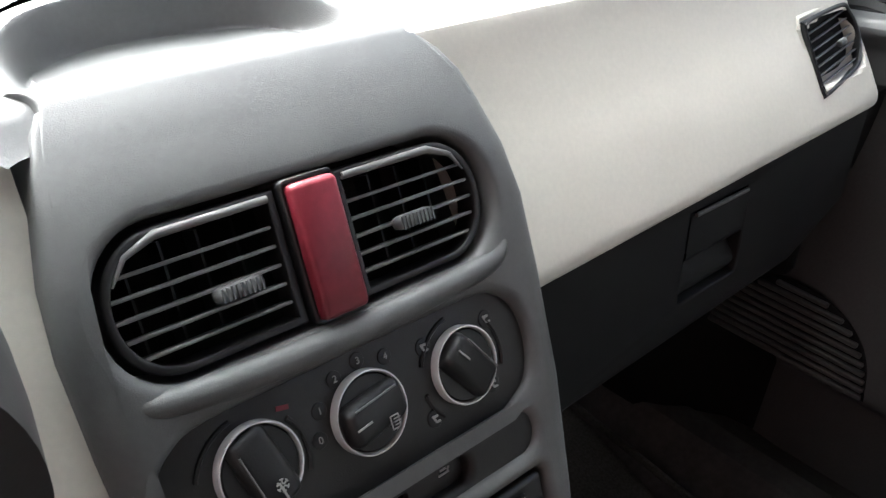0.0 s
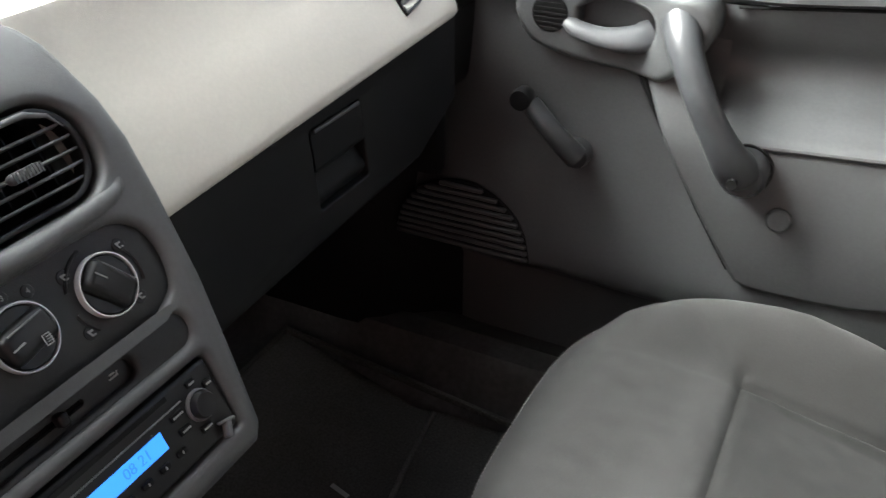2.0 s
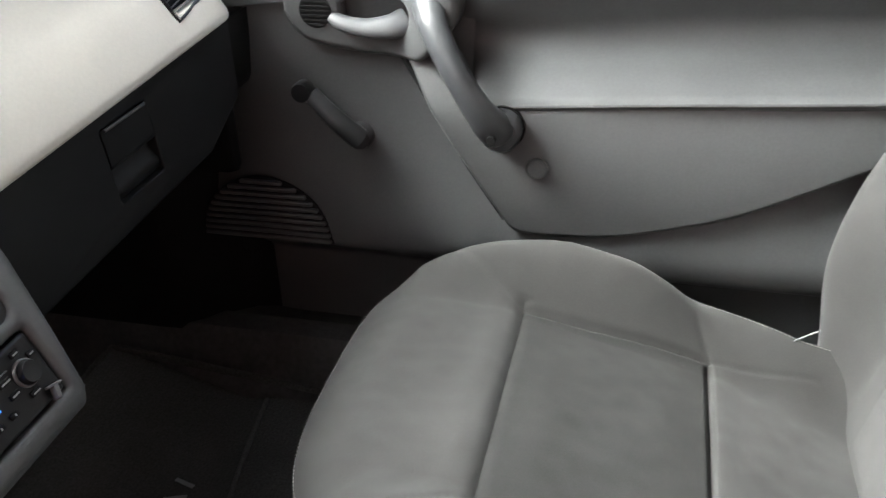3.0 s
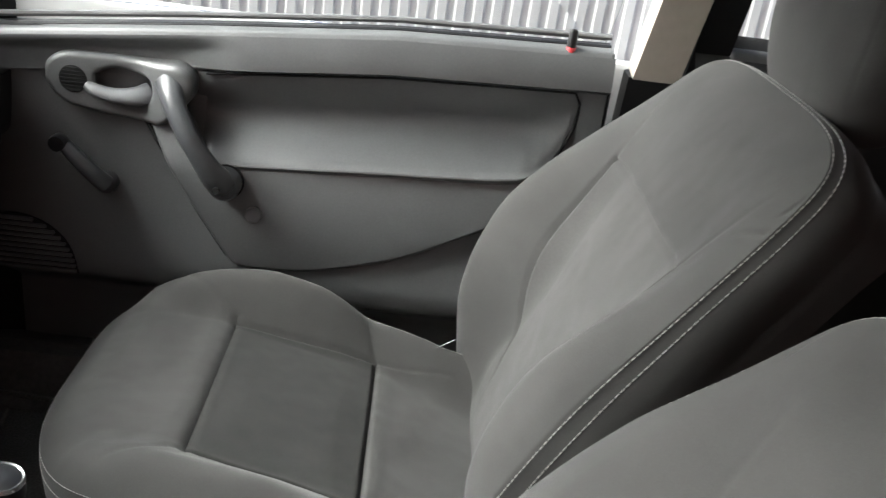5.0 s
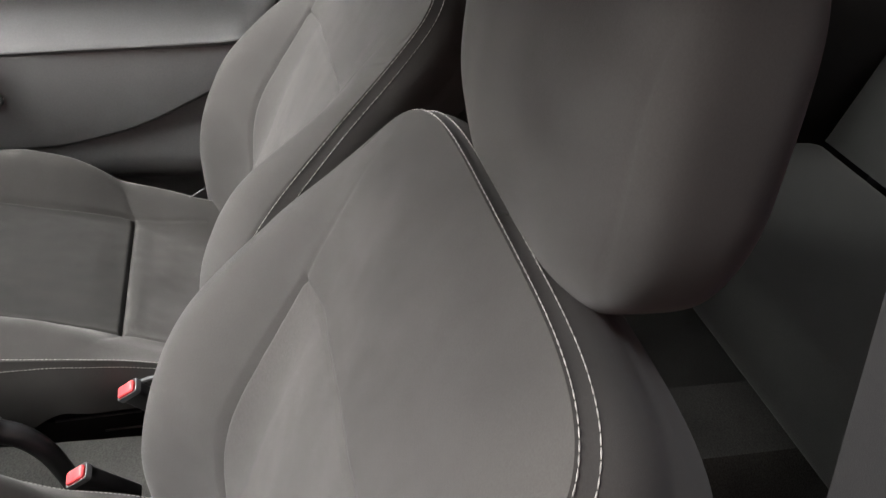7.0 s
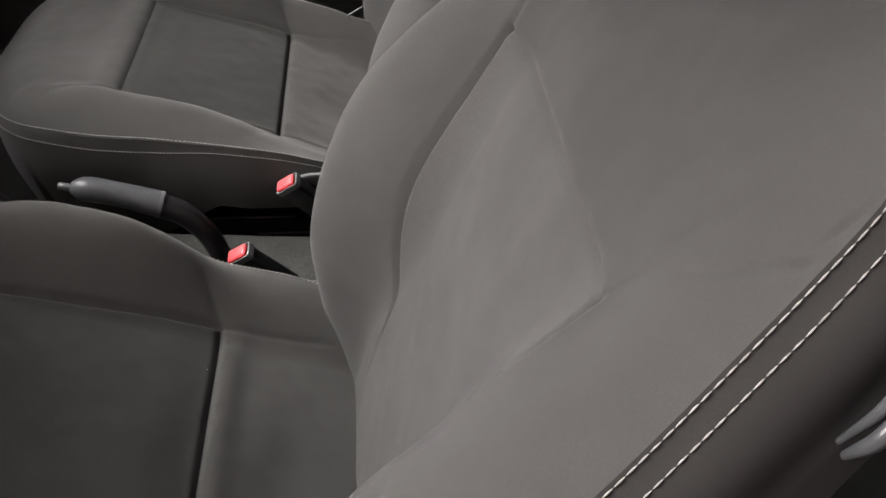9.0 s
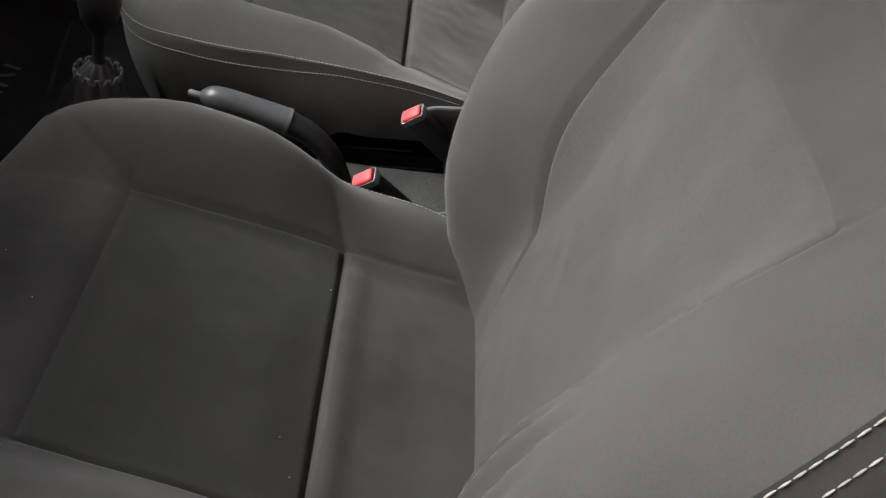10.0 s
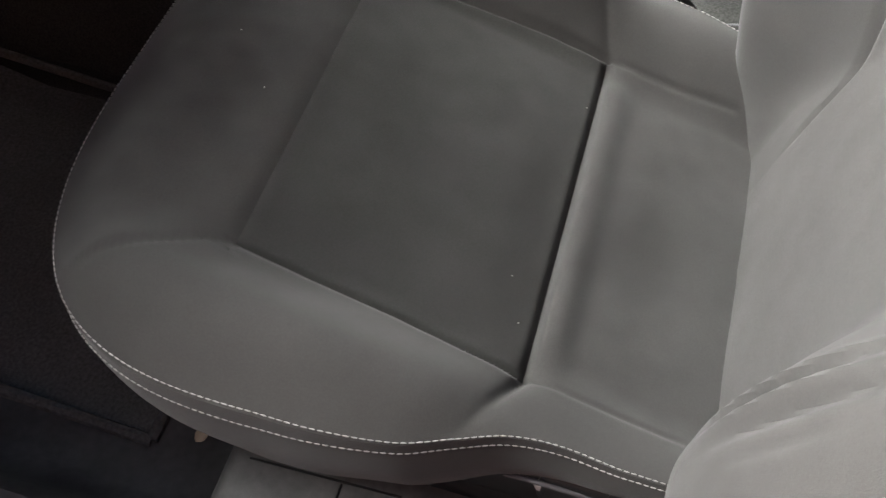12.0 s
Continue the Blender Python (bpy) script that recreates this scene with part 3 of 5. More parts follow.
def make_seat(name, label, cx, y0, lean, outer, shift, **shape):
    """outer: -1 for a seat whose door side is at lower x, 1 otherwise; shift: how far the back sits down its own slope."""
    SEAT.clear()
    SEAT.update(shape)
    seat = thing(name, label, "car seat", pose(cx, y0, 0), group="front seats")
    ys = [-0.06 + 0.36 * t for t in span(0, 1, 170)] + [0.30 + SEAT["reach"] * math.sin(t * math.pi / 2) for t in span(0, 1, 56)[1:]]

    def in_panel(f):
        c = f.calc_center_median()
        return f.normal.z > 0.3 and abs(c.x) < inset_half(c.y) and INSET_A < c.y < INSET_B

    cushion = part("cushion", keep(shell(cushion_surface, ys, sink=0.15), lambda f: not in_panel(f)), FABRIC, seat)
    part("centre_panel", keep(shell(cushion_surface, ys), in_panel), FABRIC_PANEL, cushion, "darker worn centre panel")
    vs = [v for v in ys if v > 0.0][:-1]
    for a0 in (0.992, 1.105):
        part("stitching", stitches(edge_line(cushion_surface, a0, vs, 0.0006), 0.0038, 0.0013), THREAD, cushion, "pale double top-stitching")
    si, co = math.sin(radians(lean)), math.cos(radians(lean))
    back_frame = Matrix(((1, 0, 0, SEAT["back_x"]), (0, -si, co, 0.012 + shift * si), (0, co, si, 0.23 - shift * co), (0, 0, 0, 1)))    # x across, y up the back, z forward
    ss = [-0.10 + (BACK_S + 0.10) * t for t in span(0, 1, 190)] + [BACK_S + BACK_TOP * math.sin(t * math.pi / 2) for t in span(0, 1, 60)[1:]]

    def in_back(f):
        c = f.calc_center_median()
        return f.normal.z > 0.3 and 0.0 < c.y < 0.424 and abs(c.x) < back_panel(c.y)

    bm = keep(shell(back_surface, ss, sink=0.04), lambda f: not in_back(f))
    bm.transform(back_frame)
    backrest = part("backrest", bm, FABRIC, seat)
    bm = keep(shell(back_surface, ss, sink=0.04), in_back)
    bm.transform(back_frame)
    part("centre_panel", bm, FABRIC_BACK, backrest, "smoother pale grey centre panel")
    vs = [v for v in ss if v > 0.01][:-1]
    for a0 in (1.02, 1.12):
        bm = stitches(edge_line(back_surface, a0, vs, 0.0006))
        bm.transform(back_frame)
        part("stitching", bm, THREAD, backrest, "pale double top-stitching")
    bm = headrest_bm(SEAT["head"])
    bm.transform(back_frame @ pose(0.028 if outer < 0 else 0.014, 0.737 if outer < 0 else 0.742, -0.060, 20))
    headrest = part("headrest", bm, FABRIC, seat)
    for px in (-0.06, 0.06):
        bm = tube([(px, 0.55, -0.085), (px, 0.69, -0.085)], 0.006)
        bm.transform(back_frame)
        part("post", bm, SILVER, headrest, "chrome headrest post")
    lever_frame = back_frame @ pose(outer * 0.010, 0.030, 0)
    # tilt lever on the door side of the back: a hollow channel with two rolled edges
    rims = [spline([(0.254, 0.500, -0.064), (0.268, 0.484, -0.061), (0.272, 0.464, -0.061), (0.267, 0.436, -0.064)], 24),
            spline([(0.268, 0.515, -0.064), (0.280, 0.505, -0.061), (0.285, 0.485, -0.061), (0.279, 0.468, -0.063)], 24)]
    bm, _ = sheet(lambda u, v: (outer * (rims[0][v].lerp(rims[1][v], u).x - 0.010 * math.sin(math.pi * u)), rims[0][v].lerp(rims[1][v], u).y, rims[0][v].z - 0.008 * math.sin(math.pi * u)), span(0, 1, 9), range(24))
    bm.transform(lever_frame)
    lever = part("tilt_lever", bm, BLACK, seat, "grey plastic tilt lever")
    flap = spline([(0.278, 0.470, -0.063), (0.281, 0.454, -0.062), (0.273, 0.434, -0.066)], 24)
    for line, r in ((rims[0], 0.0034), (rims[1], 0.0030), (flap, 0.0042)):
        bm = tube([(outer * p.x, p.y, p.z) for p in line], [r * (0.55 + 0.45 * math.sin(math.pi * k / 23)) for k in range(24)], n=10)
        bm.transform(lever_frame)
        part("lever_rim", bm, GRIPGREY, lever, "rolled grey lever edge")
    # pale steel edge where cushion and back meet
    bm = tube(spline(SEAT["hinge"], 8), 0.0010, n=8)
    part("hinge_edge", bm, GREYPLASTIC, seat, "bright steel hinge edge")
    frame_base = part("seat_base", box(0.40, 0.40, 0.07, 0.015, at=pose(0, 0.20, 0.105)), BLACK, seat, "black steel seat frame")
    for sx in (-1, 1):
        part("rail", box(0.035, 0.46, 0.050, 0.006, at=pose(sx * 0.17, 0.20, 0.0505)), BLACK, frame_base)
    for y, z, length in ((0.175, 0.1465, 0.118), (0.125, 0.1200, 0.090)):
        part("rail_edge", box(0.004, length, 0.0030, 0.001, 1, at=pose(-outer * 0.2035, y, z, -3)), GREYPLASTIC, frame_base, "thin pale steel rail edge")
    bm = tube(spline([(outer * 0.235, 0.16, 0.155), (outer * 0.245, 0.12, 0.158), (outer * 0.245, 0.06, 0.150)], 8), 0.010, n=10, flat=0.7)
    part("recline_handle", bm, BLACK, seat, "black recline handle")
    bm = box(0.006, 0.20, 0.085, 0.002, 2, at=pose(outer * 0.196, 0.14, 0.150))
    box(0.010, 0.05, 0.05, 0.006, 3, at=pose(outer * 0.200, 0.085, 0.175), bm=bm)
    hinge = part("recliner_plate", bm, BLACK, seat, "black steel recliner plate")
    part("bolt", disc_profile([(0.007, 0), (0.007, 0.003), (0.005, 0.005), (0, 0.005)], 12, at=pose(outer * 0.199, 0.106, 0.172, 0, outer * 90)), SILVER, hinge)
    part("spring", tube(spline([(outer * 0.203, 0.135, 0.180), (outer * 0.206, 0.105, 0.190), (outer * 0.204, 0.065, 0.184)], 10), 0.0022, n=8), GREYPLASTIC, hinge)
    return seat


def lint(cx, y0, x, y, turn):
    """A speck of lint lying on the cushion."""
    bm = tube([(-0.0008, 0, 0), (0, 0.0004, 0.0002), (0.0008, 0, 0)], [0.0003, 0.0005, 0.0002], n=6)
    bm.transform(pose(cx + x, y0 + y, cushion_top(x, y) + 0.0005, 0, 0, turn))
    tagged(part("lint", bm, THREAD), "tiny pale lint speck on the seat cloth", "lint", group="lint specks")


make_seat("driver_seat", "grey cloth front seat with pale double stitching", -0.348, 0.100, 21.5, -1, 0.030, hinge=[(0.222, 0.082, 0.249), (0.224, 0.054, 0.255), (0.224, 0.024, 0.263)], reach=0.201, nose=(2.7, 4.0), corner=4.3, wide=1.015, back_x=-0.014, lift=0.0, edge=0.0, fold=0.0075, folds=True, head=0.182, crease=(-0.256, 0.537, -0.206, 0.480),
          width=([(-0.06, 0.160), (0.0, 0.195), (0.056, 0.203), (0.103, 0.204), (0.137, 0.211), (0.17, 0.227), (0.202, 0.243), (0.25, 0.253), (0.30, 0.255)],
                 [(-0.06, 0.170), (0.0, 0.212), (0.05, 0.224), (0.14, 0.240), (0.20, 0.249), (0.30, 0.254)]))
for x, y, turn in ((0.10, 0.145, 30), (-0.085, 0.165, 80), (0.03, 0.415, 70), (-0.02, 0.375, 10), (-0.118, 0.152, 120)):
    lint(-0.348, 0.100, x, y, turn)
make_seat("passenger_seat", "grey cloth front seat reclined beside the closed door", 0.344, 0.061, 24.8, 1, 0.0, hinge=[(0.184, 0.058, 0.268), (0.188, 0.050, 0.275), (0.188, 0.022, 0.295)], reach=0.236, nose=(2.7, 4.0), corner=4.0, wide=0.95, back_x=-0.002, lift=0.010, edge=0.022, fold=0.004, folds=False, head=0.142, crease=(-0.262, 0.532, -0.205, 0.494),
          width=([(-0.06, 0.200), (0.0, 0.242), (0.07, 0.246), (0.13, 0.252), (0.18, 0.256), (0.24, 0.255), (0.30, 0.250)],
                 [(-0.06, 0.160), (0.0, 0.185), (0.05, 0.192), (0.14, 0.225), (0.20, 0.243), (0.30, 0.252)]))
# ---------------------------------------------------------------- dashboard
CONSOLE = Matrix(((1, 0, 0, 0), (0, 0.470, -0.883, 0.742), (0, 0.883, 0.470, 0.587), (0, 0, 0, 1)))   # x right, y up the face, z out
dash = thing("dashboard", "grey and cream plastic car dashboard", "dashboard")

def mirror_outline(right):
    return [(x, y) for x, y in right] + [(-x, y) for x, y in right[::-1]]

vent_hole = rounded(0.206, 0.066, 0.031, 8, 0, 0.0795)
climate_hole = [(p.x, p.y) for p in spline([(x, y, 0) for x, y in (lambda o: o + o[:1])(mirror_outline([(0.080, -0.034), (0.098, -0.024), (0.104, -0.004), (0.101, 0.014), (0.092, 0.024), (0.078, 0.0290), (0.04, 0.0300)]))], 56)][:-1]
slot_hole = rounded(0.188, 0.023, 0.0114, 8, 0, -0.0495)
radio_hole = rounded(0.186, 0.056, 0.003, 3, 0, -0.100)
right_edge = [(0.100, -0.150), (0.111, -0.138), (0.117, -0.09), (0.1245, -0.03), (0.1285, 0.03), (0.1295, 0.070), (0.1265, 0.098), (0.1205, 0.123), (0.1155, 0.1405), (0.1100, 0.1535), (0.1040, 0.1615), (0.097, 0.1640), (0.060, 0.1642)]
face = right_edge + [(-x + 0.012, y) for x, y in right_edge[::-1]]

def face_warp(co):
    return Vector((co.x, co.y, co.z - 3.6 * max(0.0, co.y - 0.075) ** 2 - 0.3 * min(0.0, co.y) ** 2))

part("console_housing", plate(face, [vent_hole, climate_hole, slot_hole, radio_hole], thick=0.10, edge=0.013, lip=0.006, hole_depth=0.045, seg=5, at=CONSOLE, warp=face_warp, fine=4, taper=lambda y: 1 - 0.9 * smoothstep(0.105, 0.150, y)), GREY, dash)
part("console_core", box(0.200, 0.28, 0.05, 0.004, at=CONSOLE @ pose(0, 0.0, -0.072)), VOID, dash)

def half_vent(sx):
    """One side of the pair in the console: square towards the middle, round outside."""
    out = []
    for x, y in rounded(0.084, 0.060, 0.028, 8, 0, 0):
        if x * sx < -0.012:
            x, y = -sx * 0.042, math.copysign(0.030, y)
        out.append((x, y))
    clean = [p for i, p in enumerate(out) if (Vector(p) - Vector(out[i - 1])).length > 1e-5]
    place = CONSOLE @ pose(sx * 0.0575, 0.0795, -0.006)
    hole = [(x * 0.90, y * 0.88) for x, y in clean]
    v = part("air_vent", plate(clean, [hole], thick=0.014, edge=0.002, lip=0.0012, at=place), BLACK, dash, "black slatted console air vent")
    for k in range(6):
        yy = 0.0142 - 0.0084 * k
        reach = 0.0375 - (0.028 - math.sqrt(max(0.028 ** 2 - max(abs(yy) - 0.001, 0) ** 2, 0))) * 0.9
        x0, x1 = sorted((-sx * 0.0375, sx * reach))
        part("slat", box(x1 - x0, 0.0017, 0.010, 0.0007, 2, at=place @ pose((x0 + x1) / 2, yy, -0.0072, -6)), SLAT, v)
    for k in range(4):
        part("vane", box(0.0012, 0.044, 0.012, at=place @ pose(sx * (-0.028 + 0.017 * k), 0, -0.024)), BLACK, v)
    tabm = box(0.023, 0.0068, 0.008, 0.003, 3)
    for k in range(9):
        box(0.0009, 0.0062, 0.001, at=pose(-0.0092 + 0.0023 * k, 0, 0.0042), bm=tabm)
    tabm.transform(place @ pose(0.0135 if sx < 0 else -0.0045, -0.005 if sx < 0 else -0.0027, 0.0005))
    part("tab", tabm, GREYPLASTIC, v, "ribbed adjusting tab")
    bm = tube([(-sx * 0.0375, 0.0268, 0), (sx * 0.014, 0.0268, 0), (sx * 0.028, 0.0215, -0.0005), (sx * 0.035, 0.012, -0.001)], [0.0018, 0.0020, 0.0014, 0.0005], n=10)
    bm.transform(place)
    part("rim", bm, SLAT, v, "shiny upper rim of the vent")

half_vent(-1)
half_vent(1)
bm = box(0.0245, 0.0615, 0.016, 0.003, 3)
for v in bm.verts:
    v.co.z -= 0.004 * (v.co.y / 0.031) ** 2
bm.transform(CONSOLE @ pose(0, 0.0790, -0.002))
part("hazard_button", bm, RED, dash, "worn dark red hazard light button")
part("button_frame", plate(rounded(0.0290, 0.0655, 0.003, 3), [rounded(0.0252, 0.0632, 0.002, 3)], thick=0.018, edge=0.002, lip=0.0008, at=CONSOLE @ pose(0, 0.0795, -0.003)), BLACK, dash)

# rolled ridge under the vents, turning up round their ends
ridge = [(0.1120, 0.068, -0.0065), (0.1040, 0.0520, -0.0015), (0.090, 0.0435, 0), (0.05, 0.0405, 0), (0.0, 0.0395, 0)]
ridge = spline(ridge + [(-x * 0.94, y - 0.004 * (x > 0.1), z) for x, y, z in ridge[-2::-1]], 60)
bm = tube(ridge, [0.0014 + 0.0056 * math.sin(math.pi * k / 59) ** 0.5 for k in range(60)], n=18)
bm.transform(CONSOLE @ pose(0, -0.0012, -0.0036))
part("ridge", bm, GREY, dash, "rolled grey edge under the vents")
# heater panel with its three turning knobs; console grey, shade put into the colour
climate = part("climate_panel", plate(inset_loop(climate_hole, 0.001), [], thick=0.004, edge=0.0008, at=CONSOLE @ pose(0, 0, -0.0065), warp=lambda co: Vector((co.x, co.y, co.z - 0.3 * min(0.0, co.y) ** 2))), PANEL, dash, "heater control panel, grey darkened for shade")
def knob(cx, cy, turn, mark, mx=0.0, my=0.0):
    place = CONSOLE @ pose(cx, cy, -0.0062)
    ring_bm = disc_profile([(0.0178, 0.0), (0.0200, 0.0), (0.0200, 0.0044), (0.0196, 0.0052), (0.0190, 0.0052), (0.0186, 0.0040)], 56, at=place)
    body = part("knob", disc_profile([(0.0182, 0.0), (0.0182, 0.0030), (0.0174, 0.0038), (0.0, 0.0038)], 48, at=place), BLACK, dash, "black heater knob with a silver ring")
    part("ring", ring_bm, SILVER, body, "satin silver ring")
    axis = place @ pose(0, 0, 0, 0, 0, turn)
    grip = box(0.0225, 0.0350, 0.0115, 0.0048, 5)
    for v in grip.verts:
        up = v.co.z / 0.00525 * 0.5 + 0.5
        v.co.x *= 1.0 - 0.20 * up
        v.co.z -= 0.0035 * smoothstep(0.002, -0.0172, v.co.y) * up
    grip.transform(axis @ pose(0, 0, 0.0062))
    part("grip", grip, BLACK, body)
    part("pointer", box(0.0009, 0.0085, 0.0005, at=axis @ pose(0, 0.0105, 0.0122)), PALE, body, "white pointer line")
    part("grip_ridge", tube([tuple(axis @ Vector((0.0074, -0.013, 0.0104))), tuple(axis @ Vector((0.0080, 0.012, 0.0116)))], 0.0005, n=6), SLAT, body)
    if mark:
        bm = bmesh.new()
        if mark == "snow":
            for k in range(6):
                m = place @ pose(mx, my, 0.0123, 0, 0, 60 * k)
                box(0.0006, 0.0022, 0.0005, at=m @ pose(0, 0.0017, 0), bm=bm)
                box(0.0017, 0.0006, 0.0005, at=m @ pose(0, 0.0026, 0), bm=bm)
        else:
            m = place @ pose(mx, my, 0.0123)
            for sx in (-1, 1):
                box(0.0005, 0.0062, 0.0005, at=m @ pose(sx * 0.0022, 0, 0), bm=bm)
            for sy in (-1, 1):
                box(0.0046, 0.0005, 0.0005, at=m @ pose(0, sy * 0.0031, 0), bm=bm)
            for k in (-1, 0, 1):
                box(0.0036, 0.0005, 0.0005, at=m @ pose(0.0012, k * 0.0015, 0), bm=bm)
        part("symbol", bm, PALE, body, "pale printed symbol")
knob(-0.0590, 0.0015, 196, "snow", 0.0030, -0.0075)
knob(-0.0005, 0.0005, 98, "heat", 0.0055, -0.0060)
knob(0.0597, -0.0010, 38, "")
def print_mark(x, y, w, h, turn=0.0, mat=PALE, z=-0.0062, name="printed_mark"):
    part(name, box(w, h, 0.0006, at=CONSOLE @ pose(x, y, z, 0, 0, turn)), mat, climate)
def arc_mark(cx, r, a0, a1, mat=DARK):
    pts = [(cx + r * math.cos(radians(a)), -0.002 + r * math.sin(radians(a)), 0) for a in span(a0, a1, 12)]
    bm = tube(pts, 0.0012, n=6)
    bm.transform(CONSOLE @ pose(0, 0, -0.0062))
    part("scale_groove", bm, BLACK, climate)
for cx in (-0.0605, 0.0605):
    arc_mark(cx, 0.0268, 100, 160)
    arc_mark(cx, 0.0268, -20, 40)
    arc_mark(cx, 0.0268, 190, 225)
print_mark(-0.0405, 0.0200, 0.0060, 0.0022, -12, RED)
def digit(text, x, y):
    part("lens", plate(circle(0.0040, 18, x, y), [], thick=0.001, edge=0.0005, at=CONSOLE @ pose(0, 0, -0.0060)), BLACK, climate)
    cu = bpy.data.curves.new("digit", "FONT")
    cu.body, cu.size, cu.extrude, cu.align_x, cu.align_y = text, 0.0048, 0.0002, "CENTER", "CENTER"
    cu.materials.append(PALE)
    ob = new("digit", cu)
    ob.parent, ob.matrix_local = climate, CONSOLE @ pose(x, y, -0.0055)
for text, x, y in (("0", -0.0275, -0.0015), ("1", -0.0240, 0.0110), ("2", -0.0125, 0.0212), ("3", 0.0015, 0.0245), ("4", 0.0165, 0.0205)):
    digit(text, x, y)
for x, y in ((0.0393, 0.0160), (0.0819, 0.0150), (0.0765, -0.0185), (0.0355, -0.0195)):
    part("lens", plate(circle(0.0046, 18, x, y), [], thick=0.001, edge=0.0005, at=CONSOLE @ pose(0, 0, -0.0060)), BLACK, climate)
    bm = box(0.0030, 0.0012, 0.0006, at=CONSOLE @ pose(x, y + 0.0012, -0.0055))
    box(0.0012, 0.0042, 0.0006, at=CONSOLE @ pose(x - 0.001, y, -0.0055, 0, 0, 25), bm=bm)
    box(0.0026, 0.0010, 0.0006, at=CONSOLE @ pose(x + 0.001, y - 0.0018, -0.0055), bm=bm)
    part("printed_mark", bm, PALE, climate, "pale airflow symbol")
# fresh air slider below the knobs
SLIDE = CONSOLE @ pose(0, -0.0495, -0.0050, 1.7)
slider = part("slider_panel", plate(rounded(0.190, 0.025, 0.0122, 8), [rounded(0.142, 0.0150, 0.0072, 8, -0.022, -0.001)], thick=0.004, edge=0.001, lip=0.004, hole_depth=0.010, at=SLIDE), PANEL, dash, "fresh-air slider panel, grey darkened for shade")
part("channel", plate(rounded(0.144, 0.0165, 0.008, 8, -0.022, -0.001), [rounded(0.085, 0.0040, 0.0018, 4, -0.030, -0.001)], thick=0.002, edge=0.0005, lip=0.0005, hole_depth=0.004, at=SLIDE @ pose(0, 0, -0.0075)), PANEL, slider, "sunken slider channel")
part("channel_back", box(0.15, 0.018, 0.001, at=SLIDE @ pose(-0.022, -0.001, -0.0125)), VOID, slider)
part("slider_knob", box(0.0070, 0.0090, 0.009, 0.0025, 3, at=SLIDE @ pose(-0.006, -0.001, -0.0045)), BLACK, slider)
bm = box(0.0070, 0.0010, 0.0006, at=SLIDE @ pose(0.036, -0.0010, -0.0072))
box(0.0040, 0.0010, 0.0006, at=SLIDE @ pose(0.036, 0.0012, -0.0072), bm=bm)
box(0.0010, 0.0030, 0.0006, at=SLIDE @ pose(0.039, 0.0002, -0.0072, 0, 0, -30), bm=bm)
part("printed_mark", bm, PALE, slider)

# car radio
radio = thing("car_radio", "black car radio with a lit blue display", "radio", CONSOLE @ pose(0, -0.100, -0.0035, 3.4))
part("faceplate", plate(rounded(0.182, 0.052, 0.003, 3), [], thick=0.02, edge=0.003, at=pose(0, 0, -0.001)), BLACK, radio)
disp = part("display", box(0.098, 0.0118, 0.001, at=pose(-0.0120, 0.0012, -0.0008)), LCD, radio, "glowing blue display")
txt = bpy.data.curves.new("digits", "FONT")
txt.body, txt.size, txt.extrude = "08 21", 0.0098, 0.0001
txt.align_x = txt.align_y = "CENTER"
txt.materials.append(glow("display_digit", (0.024, 0.13, 0.62), 0.42))
dg = new("digits", txt)
dg.parent, dg.location = disp, (0.014, 0.0012, -0.0001)
for k in range(6):
    b = part("button", box(0.0085, 0.0042, 0.003, 0.001, 2, at=pose(0.0430 - 0.0150 * k, -0.0128, -0.0004)), DARK, radio)
    part("printed_mark", box(0.0011, 0.0020, 0.0004, at=pose(0.0430 - 0.0150 * k, -0.0128, 0.0013)), PALE, b)
for x, y, w in ((0.0718, 0.0185, 0.0048), (0.0832, 0.0110, 0.0042), (0.0524, 0.0080, 0.0085), (0.0530, -0.0030, 0.0070), (0.0675, -0.0120, 0.0070)):
    b = part("button", box(w + 0.003, 0.0046, 0.003, 0.001, 2, at=pose(x, y, -0.0004)), DARK, radio)
    part("printed_mark", box(w, 0.0011, 0.0004, at=pose(x, y, 0.0013)), PALE, b)
part("disc_slot", box(0.115, 0.0032, 0.001, at=pose(-0.006, 0.0215, -0.0005)), VOID, radio)
part("seam_line", box(0.128, 0.0009, 0.0014, 0.0003, 1, at=pose(-0.004, 0.0135, -0.0006)), SLAT, radio)
vol = part("volume_knob", disc_profile([(0.0088, 0), (0.0088, 0.006), (0.0078, 0.0078), (0, 0.0072)], 32, at=pose(0.0705, 0.0030, -0.001)), BLACK, radio, "black volume knob")
part("knob_ring", disc_profile([(0.0106, 0), (0.0106, 0.0018), (0.0096, 0.0026), (0.0088, 0.0020)], 32, at=pose(0.0705, 0.0030, -0.001)), SLAT, vol)
part("release_tab", box(0.012, 0.0045, 0.006, 0.0012, 2, at=pose(0.0780, -0.0215, 0.003, 0, 12, 58)), SLAT, radio, "bent metal release tab")
part("release_tab", box(0.013, 0.0016, 0.004, 0.0006, 1, at=pose(0.0800, -0.0165, 0.003, 0, -10, -12)), SLAT, radio)

